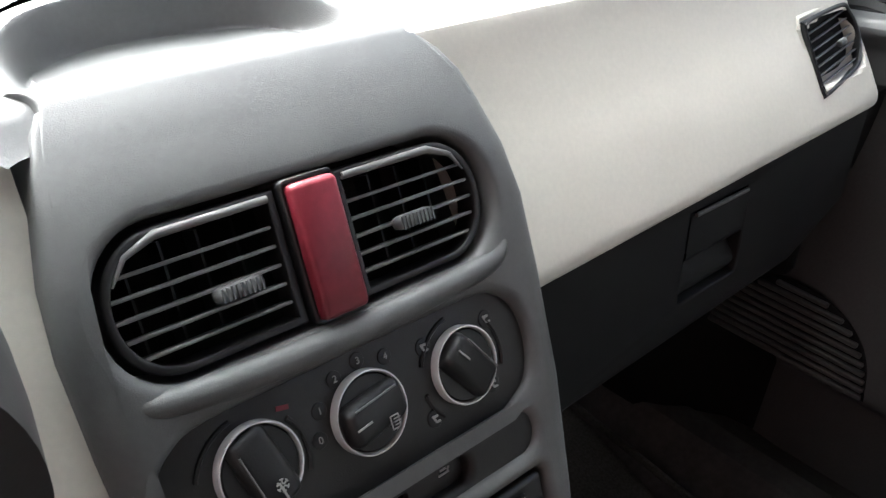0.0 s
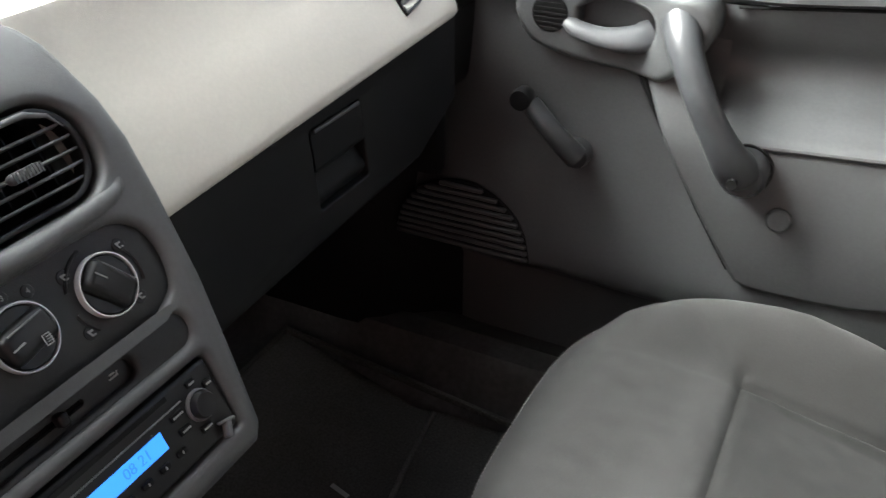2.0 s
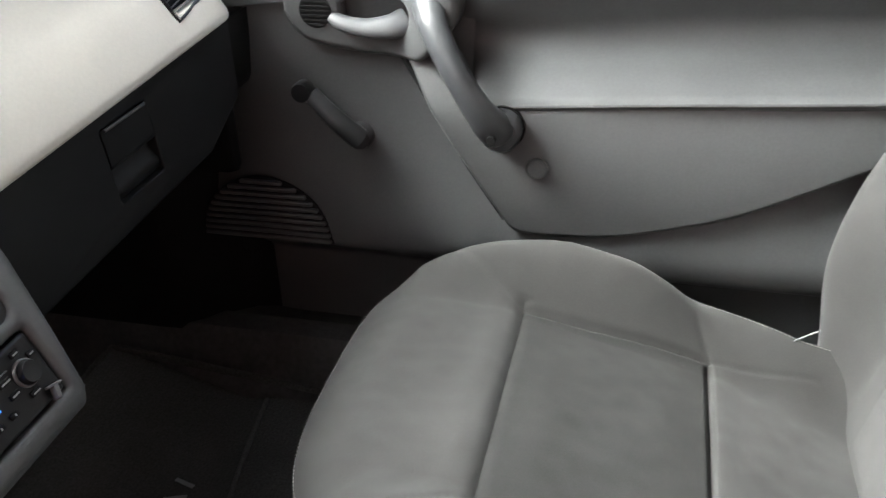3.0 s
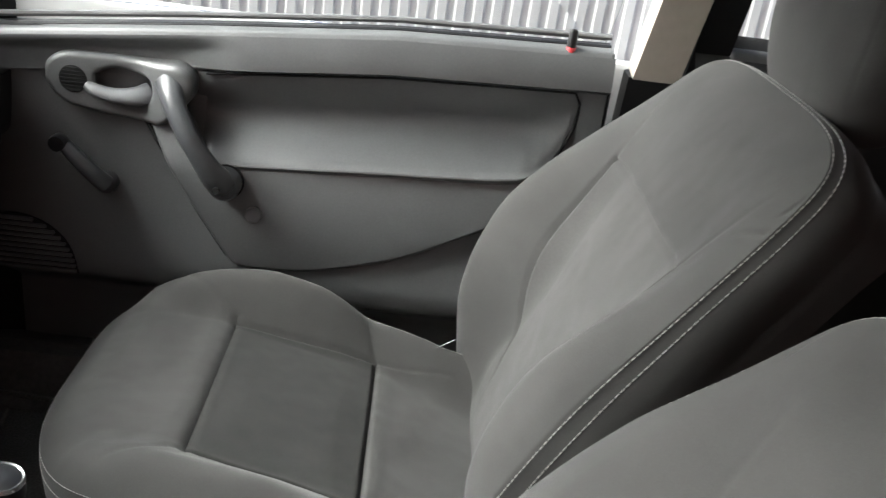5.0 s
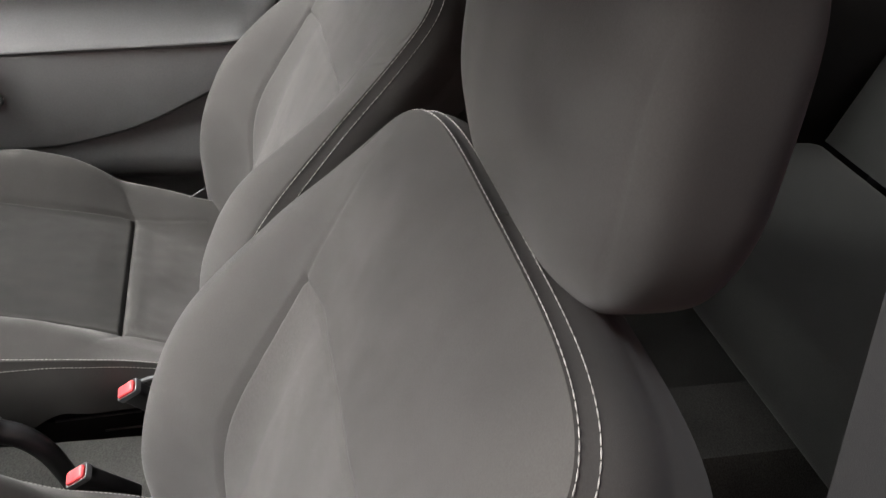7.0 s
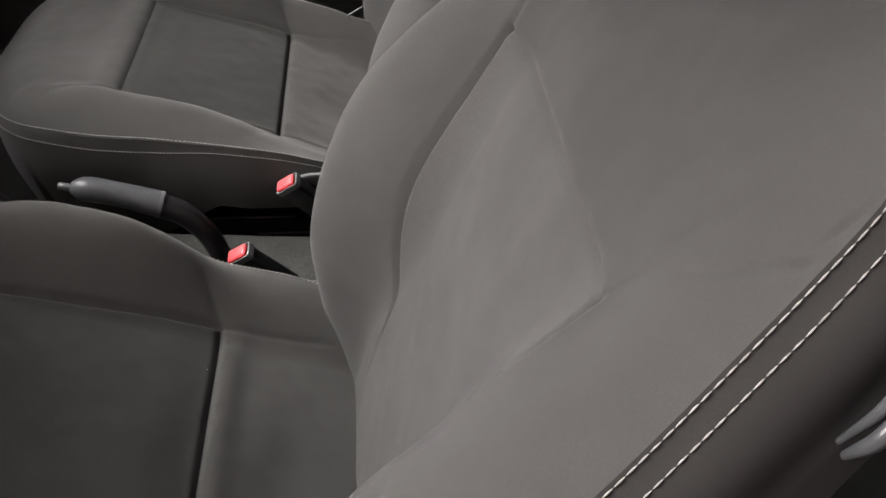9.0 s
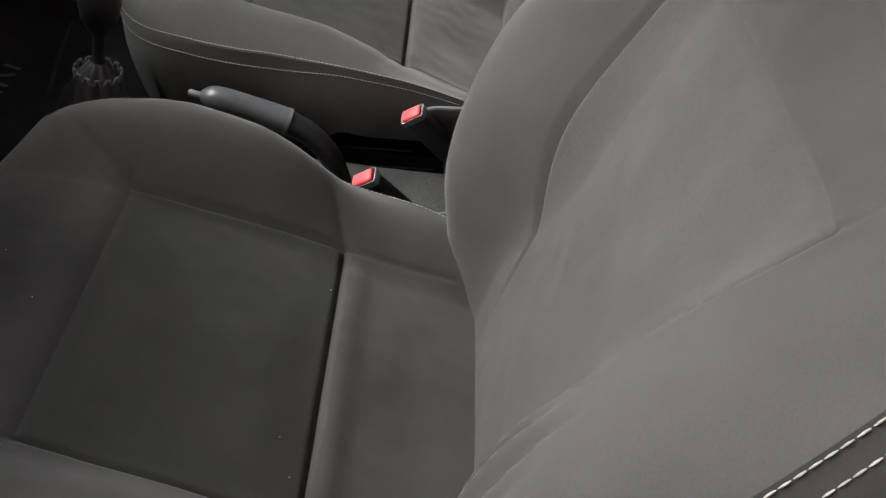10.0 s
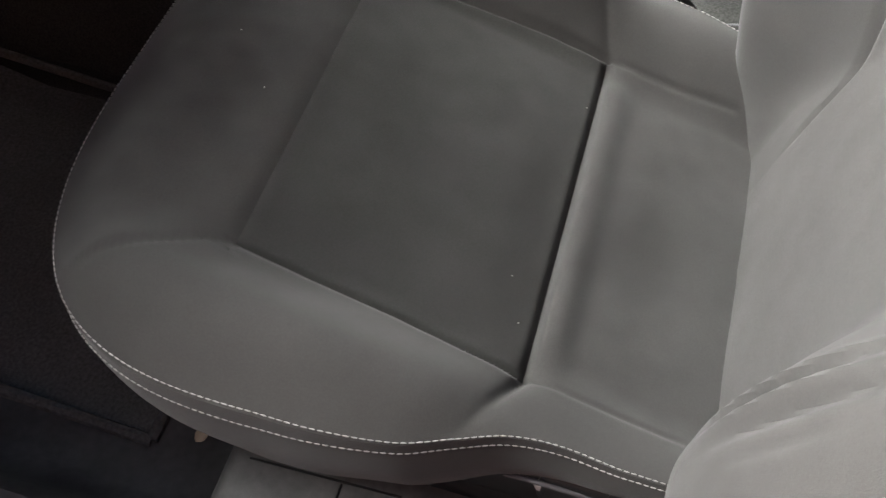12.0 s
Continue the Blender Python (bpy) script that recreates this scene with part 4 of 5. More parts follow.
# cream panels either side; profile in (y, z) from the lower edge upwards
PROFILE = [(0.800, 0.577), (0.773, 0.581), (0.769, 0.589), (0.777, 0.604), (0.797, 0.635), (0.818, 0.664), (0.836, 0.692), (0.8475, 0.7130), (0.8515, 0.7160), (0.860, 0.7150), (0.874, 0.7080)]
prof = spline([(0, *p) for p in PROFILE], 110)
VENT = Matrix(((0.985, 0, -0.174, 0.553), (0.10, 0.574, -0.812, 0.805), (0.10, 0.819, 0.56, 0.651), (0, 0, 0, 1)))    # side vent at the passenger end
def trim_right(u, v):
    p = prof[v]
    end = smoothstep(0.565, 0.655, u)
    y = p.y + 0.055 * end ** 2
    z = p.z + 0.044 * (u - 0.14) * (1 - (p.z - 0.57) / 0.17)
    sx, sy = (u - 0.553 + 0.007) / 0.045, ((z - 0.651) / 0.819 - 0.1 * (u - 0.553)) / 0.0265
    well = 1 - smoothstep(0.90, 1.0, (abs(sx) ** 4 + abs(sy) ** 4) ** 0.25)
    lo = 0.095
    return (lo + (0.655 - lo) * (u - 0.095) / 0.56, y + 0.040 * well, z)
bm, rows = sheet(trim_right, span(0.095, 0.655, 240), range(110))
part("trim_panel", bm, BEIGE, dash, "smooth cream plastic trim panel")
bm, _ = sheet(lambda u, v: (u, prof[v].y - 0.009, prof[v].z), span(-0.70, -0.108, 40), range(110))
part("trim_panel", bm, BEIGE, dash, "smooth cream plastic trim panel")
# side vent at the passenger end
def side_vent():
    out = [(-0.057, -0.022), (-0.0555, -0.0285), (-0.049, -0.031), (0.012, -0.029), (0.030, -0.024), (0.041, -0.010), (0.043, 0.006), (0.037, 0.021), (0.024, 0.029), (-0.049, 0.0335), (-0.0555, 0.031), (-0.057, 0.024)]
    out = [(p.x, p.y) for p in spline([(x, y, 0) for x, y in out], 40)]
    hole = [(x * 0.90, y * 0.88) for x, y in out]
    sv = part("air_vent", plate(out, [hole], thick=0.02, edge=0.002, lip=0.002, at=VENT @ pose(0, 0, 0.004)), BLACK, dash, "black side air vent in the cream panel")
    part("duct", box(0.096, 0.058, 0.002, at=VENT @ pose(-0.007, 0, -0.0100)), VOID, sv)
    for k in range(7):
        yy = 0.021 - 0.042 * k / 6
        part("slat", box(0.083 - 0.5 * max(0, abs(yy) - 0.010), 0.0012, 0.004, 0.0004, 1, at=VENT @ pose(-0.0075, yy, -0.002, 0)), GREYPLASTIC, sv)
    part("tab", box(0.012, 0.006, 0.006, 0.002, 2, at=VENT @ pose(0.002, 0, 0.004)), GREYPLASTIC, sv)
    rim = plate(inset_loop(out, 0.0070), [inset_loop(out, 0.0010)], thick=0.02, edge=0.005, lip=0.002, at=VENT @ pose(0, 0, 0.0010))
    part("vent_surround", rim, BEIGE, dash, "raised cream vent surround")
side_vent()

# upper pad, with the hollow tray above the console
TRAY_X, TRAY_Y, TRAY_W, TRAY_D, TRAY_N = 0.001, 0.835, 0.098, 0.119, 2.4
def tray_reach(x, y):
    """1 on the rim of the tray, less inside it."""
    return ((abs(x - TRAY_X) / TRAY_W) ** TRAY_N + (max(y - TRAY_Y, 0.0) / TRAY_D) ** TRAY_N) ** (1 / TRAY_N)
def pad(u, v):
    y = 0.8505 + 0.055 * smoothstep(0.565, 0.655, abs(u)) ** 2 - 0.009 * smoothstep(-0.100, -0.118, u)
    tuck = smoothstep(-0.080, -0.090, u) * (1 - smoothstep(-0.112, -0.124, u))      # runs in under the console's corner
    y += (1.215 - y) * v - 0.020 * tuck * (1 - v)
    return (u, y, 0.7155 - 0.010 * tuck * (1 - smoothstep(0.0, 0.05, v)) + 0.0125 * v + 0.010 * math.sin(v * 3.1) + 0.001 * noise.noise((u * 8, y * 8, 0)))
bm, _ = sheet(pad, span(-0.72, 0.72, 240), span(0, 1, 64))
bmesh.ops.delete(bm, geom=[f for f in bm.faces if tray_reach(*f.calc_center_median().xy) < (1.06 if f.calc_center_median().y > 0.868 else 0.80)], context="FACES")
for v in bm.verts:                                     # the hole's rim follows the tray
    if v.is_boundary and 0.9 < tray_reach(v.co.x, v.co.y) < 1.3 and v.co.y > 0.86:
        k = 1.085 / tray_reach(v.co.x, v.co.y)
        v.co.x, v.co.y = TRAY_X + (v.co.x - TRAY_X) * k, TRAY_Y + (v.co.y - TRAY_Y) * k
part("top_pad", bm, GREY, dash, "soft grey upper dash pad")
def front_z(y):
    """Height of the console's rounded front above the vents."""
    k = (math.sqrt(0.2209 + 12.716 * (y - 0.77725)) - 0.47) / 6.358
    return 0.587 + 0.883 * (0.075 + k) - 1.692 * k * k
def console_top(x, y):
    """The console's top: a rolled crest in front, a sloping tray floor, a steep back wall and a rounded rim."""
    r = tray_reach(x, y)
    back = smoothstep(0.84, 0.94, y)
    floor_z = 0.7125 - 0.0125 * smoothstep(0.850, 0.930, y) + 0.0030 * bump1(x, 0.062, 0.020) * smoothstep(0.85, 0.88, y)
    z = floor_z + (0.7185 + 0.007 * back - floor_z) * smoothstep(0.80 + 0.14 * back, 0.995, r)
    z += (0.7215 - z) * (1 - smoothstep(0.8533, 0.8640, y)) if r < 1 else 0.0
    d = y - 0.8443                                     # the front runs on from the console's face
    if d < 0.0:
        z = front_z(y) + 0.0006 * smoothstep(0.813, 0.835, y) - 0.0003
    elif d < 0.009:
        z = min(z, front_z(0.8443) + 0.0003 + 0.56 * d - 31.0 * d ** 2)
    return z - 0.016 * smoothstep(1.06, 1.17, r) * smoothstep(0.838, 0.856, y)
TOP_HALF = [(0.805, 0.1130), (0.815, 0.1115), (0.826, 0.1075), (0.836, 0.1030), (0.8445, 0.0990), (0.856, 0.1010), (0.870, 0.1085)]
def top_half(y):
    rim = 1.17 * TRAY_W * max(0.0, 1 - (max(y - TRAY_Y, 0.0) / (1.17 * TRAY_D)) ** TRAY_N) ** (1 / TRAY_N)
    return gentle(TOP_HALF, y) + (rim - gentle(TOP_HALF, y)) * smoothstep(0.856, 0.878, y)
def top_point(u, y):
    x = TRAY_X + 0.005 * (1 - smoothstep(0.840, 0.872, y)) + u * top_half(y)
    side = smoothstep(0.955, 1.0, abs(u)) ** 2 * (1 - smoothstep(0.850, 0.865, y))
    return (x, y + 0.004 * side, console_top(x, y) - 0.007 * side)
bm, _ = sheet(top_point, [math.sin(t * 1.5708) for t in span(-1, 1, 150)], [0.810 + 0.1641 * math.sin(t * 1.5708) for t in span(0, 1, 150)])
part("console_top", bm, GREY, dash, "grey console top with a hollow tray")

# lower dash and glovebox
bm, _ = sheet(lambda u, v: (u, 0.800 + 0.012 * smoothstep(0, 1, v) + 0.28 * smoothstep(0.55, 1, v), 0.585 - 0.17 * v - 0.02 * smoothstep(0.6, 1, v)), span(-0.70, 0.70, 50), span(0, 1, 20))
part("lower_panel", bm, DARK, dash, "dark lower dash panel")
glove = part("glovebox_lid", plate([(0.150, -0.145), (0.50, -0.135), (0.592, -0.100), (0.606, -0.004), (0.140, -0.022)], [rounded(0.082, 0.075, 0.004, 3, 0.361, -0.072)], thick=0.02, edge=0.006, lip=0.002, hole_depth=0.014,
                                   at=Matrix(((1, 0, 0, 0), (0, 0.10, -0.995, 0.781), (0, 0.995, 0.10, 0.607), (0, 0, 0, 1)))), DARK, dash, "closed dark glovebox lid")
G = Matrix(((1, 0, 0, 0.361), (0, 0.10, -0.995, 0.781), (0, 0.995, 0.10, 0.607), (0, 0, 0, 1)))
bm, _ = sheet(lambda u, v: (u, -0.110 + 0.075 * v, -0.013 + 0.016 * smoothstep(0.45, 0.0, v) * smoothstep(-0.1, 0.25, v) + 0.013 * smoothstep(0.42, 0.50, v)), span(-0.040, 0.040, 8), span(0, 1, 30))
bm.transform(G)
part("latch", bm, DARK, glove, "recessed glovebox latch")
bm = tube([(-0.036, -0.0365, 0.0010), (0.036, -0.0365, 0.0010)], 0.0018, n=8)
bm.transform(G)
part("latch_lip", bm, GREY, glove)
part("end_cap", box(0.030, 0.10, 0.22, 0.012, at=pose(0.640, 0.86, 0.49)), DARK, dash)

# instrument binnacle and steering wheel on the driver's side
def binnacle(u, v):
    a = 2 * math.pi * u
    r = 1.0 - 0.10 * v * v
    c, s = math.cos(a), math.sin(a)
    return (-0.312 + (0.120 * (1 if c > 0 else -1) * (1 if abs(c) > 1e-6 else 0) + 0.056 * c) * r, 0.83 - 0.135 * v, 0.678 + 0.066 * s * r)
bm, rows = sheet(binnacle, [k / 48 for k in range(48)], span(0, 1, 6), closed_u=True)
bm.faces.new(rows[-1])
tagged(part("instrument_binnacle", bm, BLACK, dash), "black rounded instrument binnacle")
wheel = thing("steering_wheel", "dark grey steering wheel on its column", "steering wheel", pose(-0.37, 0.71, 0.645, 62))
bm = bmesh.new()
ring_pts = [(0.182 * math.cos(2 * math.pi * k / 64), 0.182 * math.sin(2 * math.pi * k / 64), 0) for k in range(65)]
tube(ring_pts, 0.0145, n=14, bm=bm, caps=False)
bmesh.ops.remove_doubles(bm, verts=bm.verts, dist=1e-5)
part("rim", bm, GREYPLASTIC, wheel)
part("hub", disc_profile([(0.055, -0.05), (0.060, -0.01), (0.05, 0.012), (0, 0.016)], 32), DARK, wheel)
for a in (15, 165, 270):
    part("spoke", box(0.12, 0.026, 0.014, 0.005, at=pose(0, 0, 0, 0, 0, a) @ pose(0.115, 0, -0.006)), DARK, wheel)
part("column", disc_profile([(0.03, -0.32), (0.035, -0.05)], 24), DARK, wheel)
# ---------------------------------------------------------------- passenger door
DX = 0.700
door = thing("passenger_door", "closed grey plastic-trimmed car door", "car door")

POCKET = [(0.594, 0.556), (0.585, 0.540), (0.545, 0.47), (0.50, 0.395), (0.458, 0.330), (0.445, 0.318), (0.42, 0.314), (0.333, 0.318), (0.26, 0.335), (0.178, 0.362), (0.07, 0.420), (0.026, 0.446), (-0.02, 0.480), (-0.045, 0.505), (-0.02, 0.523), (0.05, 0.516), (0.15, 0.509), (0.25, 0.503), (0.35, 0.496), (0.45, 0.489), (0.490, 0.500), (0.520, 0.545), (0.565, 0.568)]
LEDGE = [(-0.064, 0.640), (-0.060, 0.60), (-0.048, 0.565), (-0.030, 0.538), (-0.005, 0.523), (0.05, 0.515), (0.15, 0.508), (0.25, 0.502), (0.35, 0.495), (0.45, 0.488), (0.58, 0.480)]
SILL_LINE = [(-0.11, 0.662), (0.222, 0.648), (0.52, 0.618), (0.80, 0.585), (0.95, 0.568)]

def sill_line(y):
    return lerp_table(SILL_LINE, y)

def base_depth(y, z):
    d = -0.03 * smoothstep(0.262, 0.215, z) + 0.016 * smoothstep(0.42, 0.27, z) * smoothstep(0.215, 0.25, z)
    d += 0.024 * (max(0.0, 0.76 - max(y, 0.50)) / 0.26) ** 2 * smoothstep(0.20, 0.30, z) * smoothstep(0.60, 0.50, z)
    return d + 0.006 * smoothstep(0.56, 0.66, z) - 0.02 * smoothstep(0.78, 0.92, y)

bm, _ = sheet(lambda u, v: (DX - base_depth(u, v), u, v), span(-0.105, 0.93, 110), span(0.060, 0.66, 96))
behind_scoop = lambda c: -0.05 < c.y < 0.50 and lerp_table(LEDGE, c.y) + 0.006 < c.z < sill_line(c.y) - 0.004
bmesh.ops.delete(bm, geom=[f for f in bm.faces if behind_scoop(f.calc_center_median())], context="FACES")
part("door_panel", bm, DOORGREY, door)
pocket_outline = [(-p.x, p.y) for p in spline([(y, z, 0) for y, z in POCKET + POCKET[:1]], 110)][:-1]
area = sum(x0 * y1 - x1 * y0 for (x0, y0), (x1, y1) in zip(pocket_outline, pocket_outline[1:] + pocket_outline[:1]))
if area < 0:
    pocket_outline = pocket_outline[::-1]
def to_door(co):
    return Vector((DX - 0.056 - co.z + 0.06 * max(0.0, 0.47 - co.y) + 0.030 * smoothstep(0.47, 0.555, co.y), -co.x, co.y))
part("pocket_panel", plate(pocket_outline, [], thick=0.075, edge=0.007, seg=5, warp=to_door), DOORGREY, door, "raised grey lower door panel")

# scooped armrest panel between the ledge and the window sill
def scoop(u, v):
    zb, zt = lerp_table(LEDGE, u), sill_line(u) + 0.002
    end = 1 - smoothstep(-0.064, 0.02, u)
    w = max(v, 0.0)
    deep = 0.075 * (1 - smoothstep(-0.10, 0.64, w)) / (1 - smoothstep(-0.10, 0.64, 0)) + 0.042 * smoothstep(0.30, 1.0, w) - 0.022
    deep += 0.0050 * bump1(w, 0.03, 0.025) - 0.010 * smoothstep(0.0, -0.05, v)
    return (DX - (deep * (1 - end) + 0.010 * end) * (1 - smoothstep(0.485, 0.550, u)), u, zb + (zt - zb) * v)
bm, _ = sheet(scoop, [-0.064 + 0.622 * t ** 1.35 for t in span(0, 1, 110)], span(-0.05, 1, 62))
part("armrest_panel", bm, DOORGREY, door, "scooped grey armrest panel")
gap = [(DX - 0.0215, y, z + 0.001) for y, z in ((0.50, sill_line(0.50)), (0.222, sill_line(0.222)), (0.0, sill_line(0.0)), (-0.055, sill_line(-0.055)))]
part("panel_gap", tube(gap + [(DX - 0.010, y - 0.002, z) for y, z in ((-0.066, 0.640), (-0.062, 0.60), (-0.050, 0.565), (-0.034, 0.540))], 0.0018, n=8), VOID, door)
part("panel_gap", tube([(DX - 0.016 - 0.018 * k / 4, y + 0.0035, z - 0.002) for k, (y, z) in enumerate(POCKET[0:5])], [0.006, 0.006, 0.0055, 0.0045, 0.002], n=8), VOID, door)
bm, _ = sheet(lambda u, v: (DX - 0.0085 - (0.0255 - 0.012 * v ** 2 - 0.012 * (1 - smoothstep(0, 0.10, v))) * (1 - smoothstep(0.44, 0.56, u) * (1 - smoothstep(0.55, 1.0, v))), u, sill_line(u) + 0.003 + 0.055 * v), span(-0.105, 0.93, 90), span(0, 1, 20))
part("sill_trim", bm, DOORGREY, door, "grey trim strip below the window")
bm, _ = sheet(lambda u, v: (DX - 0.012 - 0.006 * math.sin(v * 3.1), u, 0.115 + (sill_line(u) - 0.115) * v), span(-0.105, -0.068, 6), span(0, 1, 40))
part("end_trim", bm, DOORGREY, door)

# top of the door: rounded sill roll and weather strip
bm, _ = sheet(lambda u, v: (DX - 0.022 + 0.010 * math.sin(v * 1.57) + 0.03 * smoothstep(0.3, 1, v), u, sill_line(u) + 0.057 + 0.016 * v + 0.002 * math.sin(v * 3.14)), span(-0.10, 0.93, 40), span(0, 1, 10))
part("window_sill", bm, DOORGREY, door)
for dz, dx, r, m in ((0.066, 0.004, 0.006, BLACK), (0.082, 0.014, 0.005, SLAT)):
    part("weather_strip", tube([(DX + dx, y, sill_line(y) + dz) for y in span(-0.10, 0.93, 14)], r, n=8), m, door)
part("door_edge", tube([(DX + 0.004, -0.106, 0.12), (DX + 0.004, -0.106, 0.45), (DX + 0.002, -0.103, 0.66), (DX + 0.006, -0.098, 0.72)], 0.010, n=10), DARK, door)

# handle surround
def door_frame(y, z, depth):
    """Pose on the door: x towards the front of the car seen from inside is to the left, y up, z into the cabin."""
    return Matrix(((0, 0, -1, DX - depth), (-1, 0, 0, y), (0, 1, 0, z), (0, 0, 0, 1)))

F = door_frame(0.64, 0.585, 0.006)
outline = [(p.x, p.y) for p in spline([(-0.102, 0.0, 0), (-0.098, 0.026, 0), (-0.07, 0.043, 0), (-0.01, 0.046, 0), (0.06, 0.046, 0), (0.105, 0.047, 0), (0.126, 0.030, 0), (0.122, 0.0, 0), (0.10, -0.028, 0), (0.078, -0.048, 0), (0.055, -0.050, 0), (-0.02, -0.046, 0), (-0.07, -0.036, 0), (-0.095, -0.018, 0)], 72)][:-1]
cup = [(p.x, p.y) for p in spline([(-0.026, 0.014, 0), (0.0, 0.0265, 0), (0.03, 0.0255, 0), (0.058, 0.017, 0), (0.060, -0.010, 0), (0.03, -0.022, 0), (-0.01, -0.020, 0), (-0.03, -0.006, 0)], 32)][:-1]
out_ccw = outline[::-1] if sum(x0 * y1 - x1 * y0 for (x0, y0), (x1, y1) in zip(outline, outline[1:] + outline[:1])) < 0 else outline
cup_ccw = cup[::-1] if sum(x0 * y1 - x1 * y0 for (x0, y0), (x1, y1) in zip(cup, cup[1:] + cup[:1])) < 0 else cup
def surround_warp(co):
    co = co.copy()
    co.z += 0.030 * smoothstep(0.02, 0.11, co.x) * (1 if co.z > -0.02 else 0.3)
    return co
handle = part("handle_surround", plate(out_ccw, [cup_ccw], thick=0.030, edge=0.010, lip=0.007, hole_depth=0.024, seg=5, at=F @ pose(0, 0, 0.018), warp=surround_warp), DOORGREY, door, "moulded grey door handle surround")
bm, _ = sheet(lambda u, v: (-0.04 + 0.11 * u, -0.03 + 0.06 * v, -0.004), span(0, 1, 4), span(0, 1, 4))
bm.transform(F)
part("handle_cup", bm, DOORGREY, handle)
lever = spline([(-0.038, -0.002, 0.018), (-0.02, -0.008, 0.024), (0.01, -0.012, 0.026), (0.04, -0.010, 0.022), (0.056, -0.006, 0.012)], 16)
bm = tube(lever, [0.007, 0.0085, 0.0095, 0.010, 0.0105, 0.011, 0.0115, 0.012, 0.013, 0.014, 0.015, 0.016, 0.017, 0.018, 0.0185, 0.018], n=16, flat=0.6)
bm.transform(F)
part("door_lever", bm, GREYPLASTIC, handle, "grey inner door lever")
bm = plate(circle(0.021, 28, -0.058, 0.004), [], thick=0.002, edge=0.0006, at=F @ pose(0, 0, 0.0188))
tw = part("tweeter", bm, DARK, handle, "small round slotted speaker cover")
for k in range(7):
    yy = 0.004 + 0.0165 - 0.0055 * k
    half = math.sqrt(max(0.0195 ** 2 - (yy - 0.004) ** 2, 1e-6))
    part("slot", box(2 * half, 0.0022, 0.0008, at=F @ pose(-0.058, yy, 0.0192)), VOID, tw)
part("foot_gap", disc_profile([(0.0275, -0.02), (0.0275, 0.0015), (0.0245, 0.0018)], 32, at=door_frame(0.4595, 0.4655, 0.0562)), VOID, door)
# curved pull handle down to its screw foot
pull = spline([(0.664, 0.552, 0.606), (0.636, 0.538, 0.584), (0.616, 0.515, 0.548), (0.612, 0.494, 0.515), (0.615, 0.478, 0.490), (0.624, 0.466, 0.472), (0.634, 0.459, 0.464)], 36)
bm = tube(pull, [0.0215 - 0.0050 * math.sin(math.pi * min(k / 26, 1.0)) + 0.0020 * smoothstep(24, 31, k) - 0.006 * smoothstep(32, 35, k) for k in range(36)], n=22, flat=0.85)
part("pull_handle", bm, GRIPGREY, door, "curved grey pull handle with a screw hole")
bm = disc_profile([(0.0255, -0.03), (0.025, 0.004), (0.021, 0.0095), (0.012, 0.0112), (0, 0.0115)], 32, at=door_frame(0.4600, 0.4660, 0.072))
foot = part("handle_foot", bm, GRIPGREY, door)
part("screw", disc_profile([(0.0054, 0.0), (0.0054, 0.0116), (0, 0.0117)], 16, at=door_frame(0.4660, 0.4660, 0.0905)), VOID, foot)
part("cap", disc_profile([(0.0135, -0.004), (0.0135, 0.003), (0.011, 0.0055), (0, 0.0062)], 28, at=door_frame(0.417, 0.413, 0.052)), DOORGREY, door, "round grey trim cap")
# window winder
bm = disc_profile([(0.017, -0.01), (0.017, 0.006), (0.015, 0.014), (0, 0.016)], 24, at=door_frame(0.656, 0.423, 0.010))
crank = part("window_winder", bm, GRIPGREY, door, "dark window winder crank")
arm = spline([(DX - 0.026, 0.653, 0.424), (DX - 0.040, 0.680, 0.457), (DX - 0.038, 0.710, 0.487)], 12)
part("arm", tube(arm, [0.0150 - 0.0035 * k / 11 for k in range(12)], n=14, flat=0.8), GRIPGREY, crank)
part("winder_knob", disc_profile([(0.009, 0.0), (0.0125, 0.006), (0.0135, 0.020), (0.012, 0.026), (0, 0.028)], 24, at=door_frame(0.719, 0.491, 0.024)), BLACK, crank)
# loudspeaker grille: ribs within the upper part of a round field
grille = part("speaker_grille", plate([(0.099 * math.cos(radians(a)), 0.099 * math.sin(radians(a))) for a in span(0, 180, 30)], [], thick=0.004, edge=0.002, at=door_frame(0.806, 0.254, 0.017)), DARK, door, "ribbed half-round loudspeaker grille")
for k in range(10):
    yy = 0.005 + 0.0096 * k
    half = math.sqrt(max(0.0965 ** 2 - yy ** 2, 0))
    part("rib", box(2 * half, 0.0064, 0.006, 0.0015, 1, at=door_frame(0.806, 0.254 + yy, 0.019)), DOORGREY, grille)
# lock pin
pin = part("lock_pin", disc_profile([(0.0075, 0.0), (0.0075, 0.010), (0.0070, 0.011)], 20, at=pose(DX - 0.012, -0.037, 0.716)), REDBRIGHT, door, "red band of the lock pin")
part("pin_top", disc_profile([(0.0072, 0.011), (0.0066, 0.034), (0.0050, 0.037), (0, 0.038)], 20, at=pose(DX - 0.012, -0.037, 0.716)), BLACK, pin)

# ---------------------------------------------------------------- between and around the seats
brake = thing("handbrake", "grey handbrake lever between the seats", "handbrake", pose(0, 0, 0))
part("grip", tube(spline([(-0.002, 0.425, 0.290), (-0.003, 0.395, 0.288), (-0.004, 0.36, 0.281), (-0.006, 0.324, 0.272)], 14), [0.007, 0.012, 0.0145, 0.015, 0.015, 0.0148, 0.0145, 0.0145, 0.0145, 0.0148, 0.0152, 0.0155, 0.0158, 0.0158], n=16), GRIPGREY, brake, "grey plastic grip")
part("button", disc_profile([(0.0045, 0), (0.0045, 0.014), (0.003, 0.016), (0, 0.016)], 16, at=pose(-0.002, 0.424, 0.290, -80)), GRIPGREY, brake)
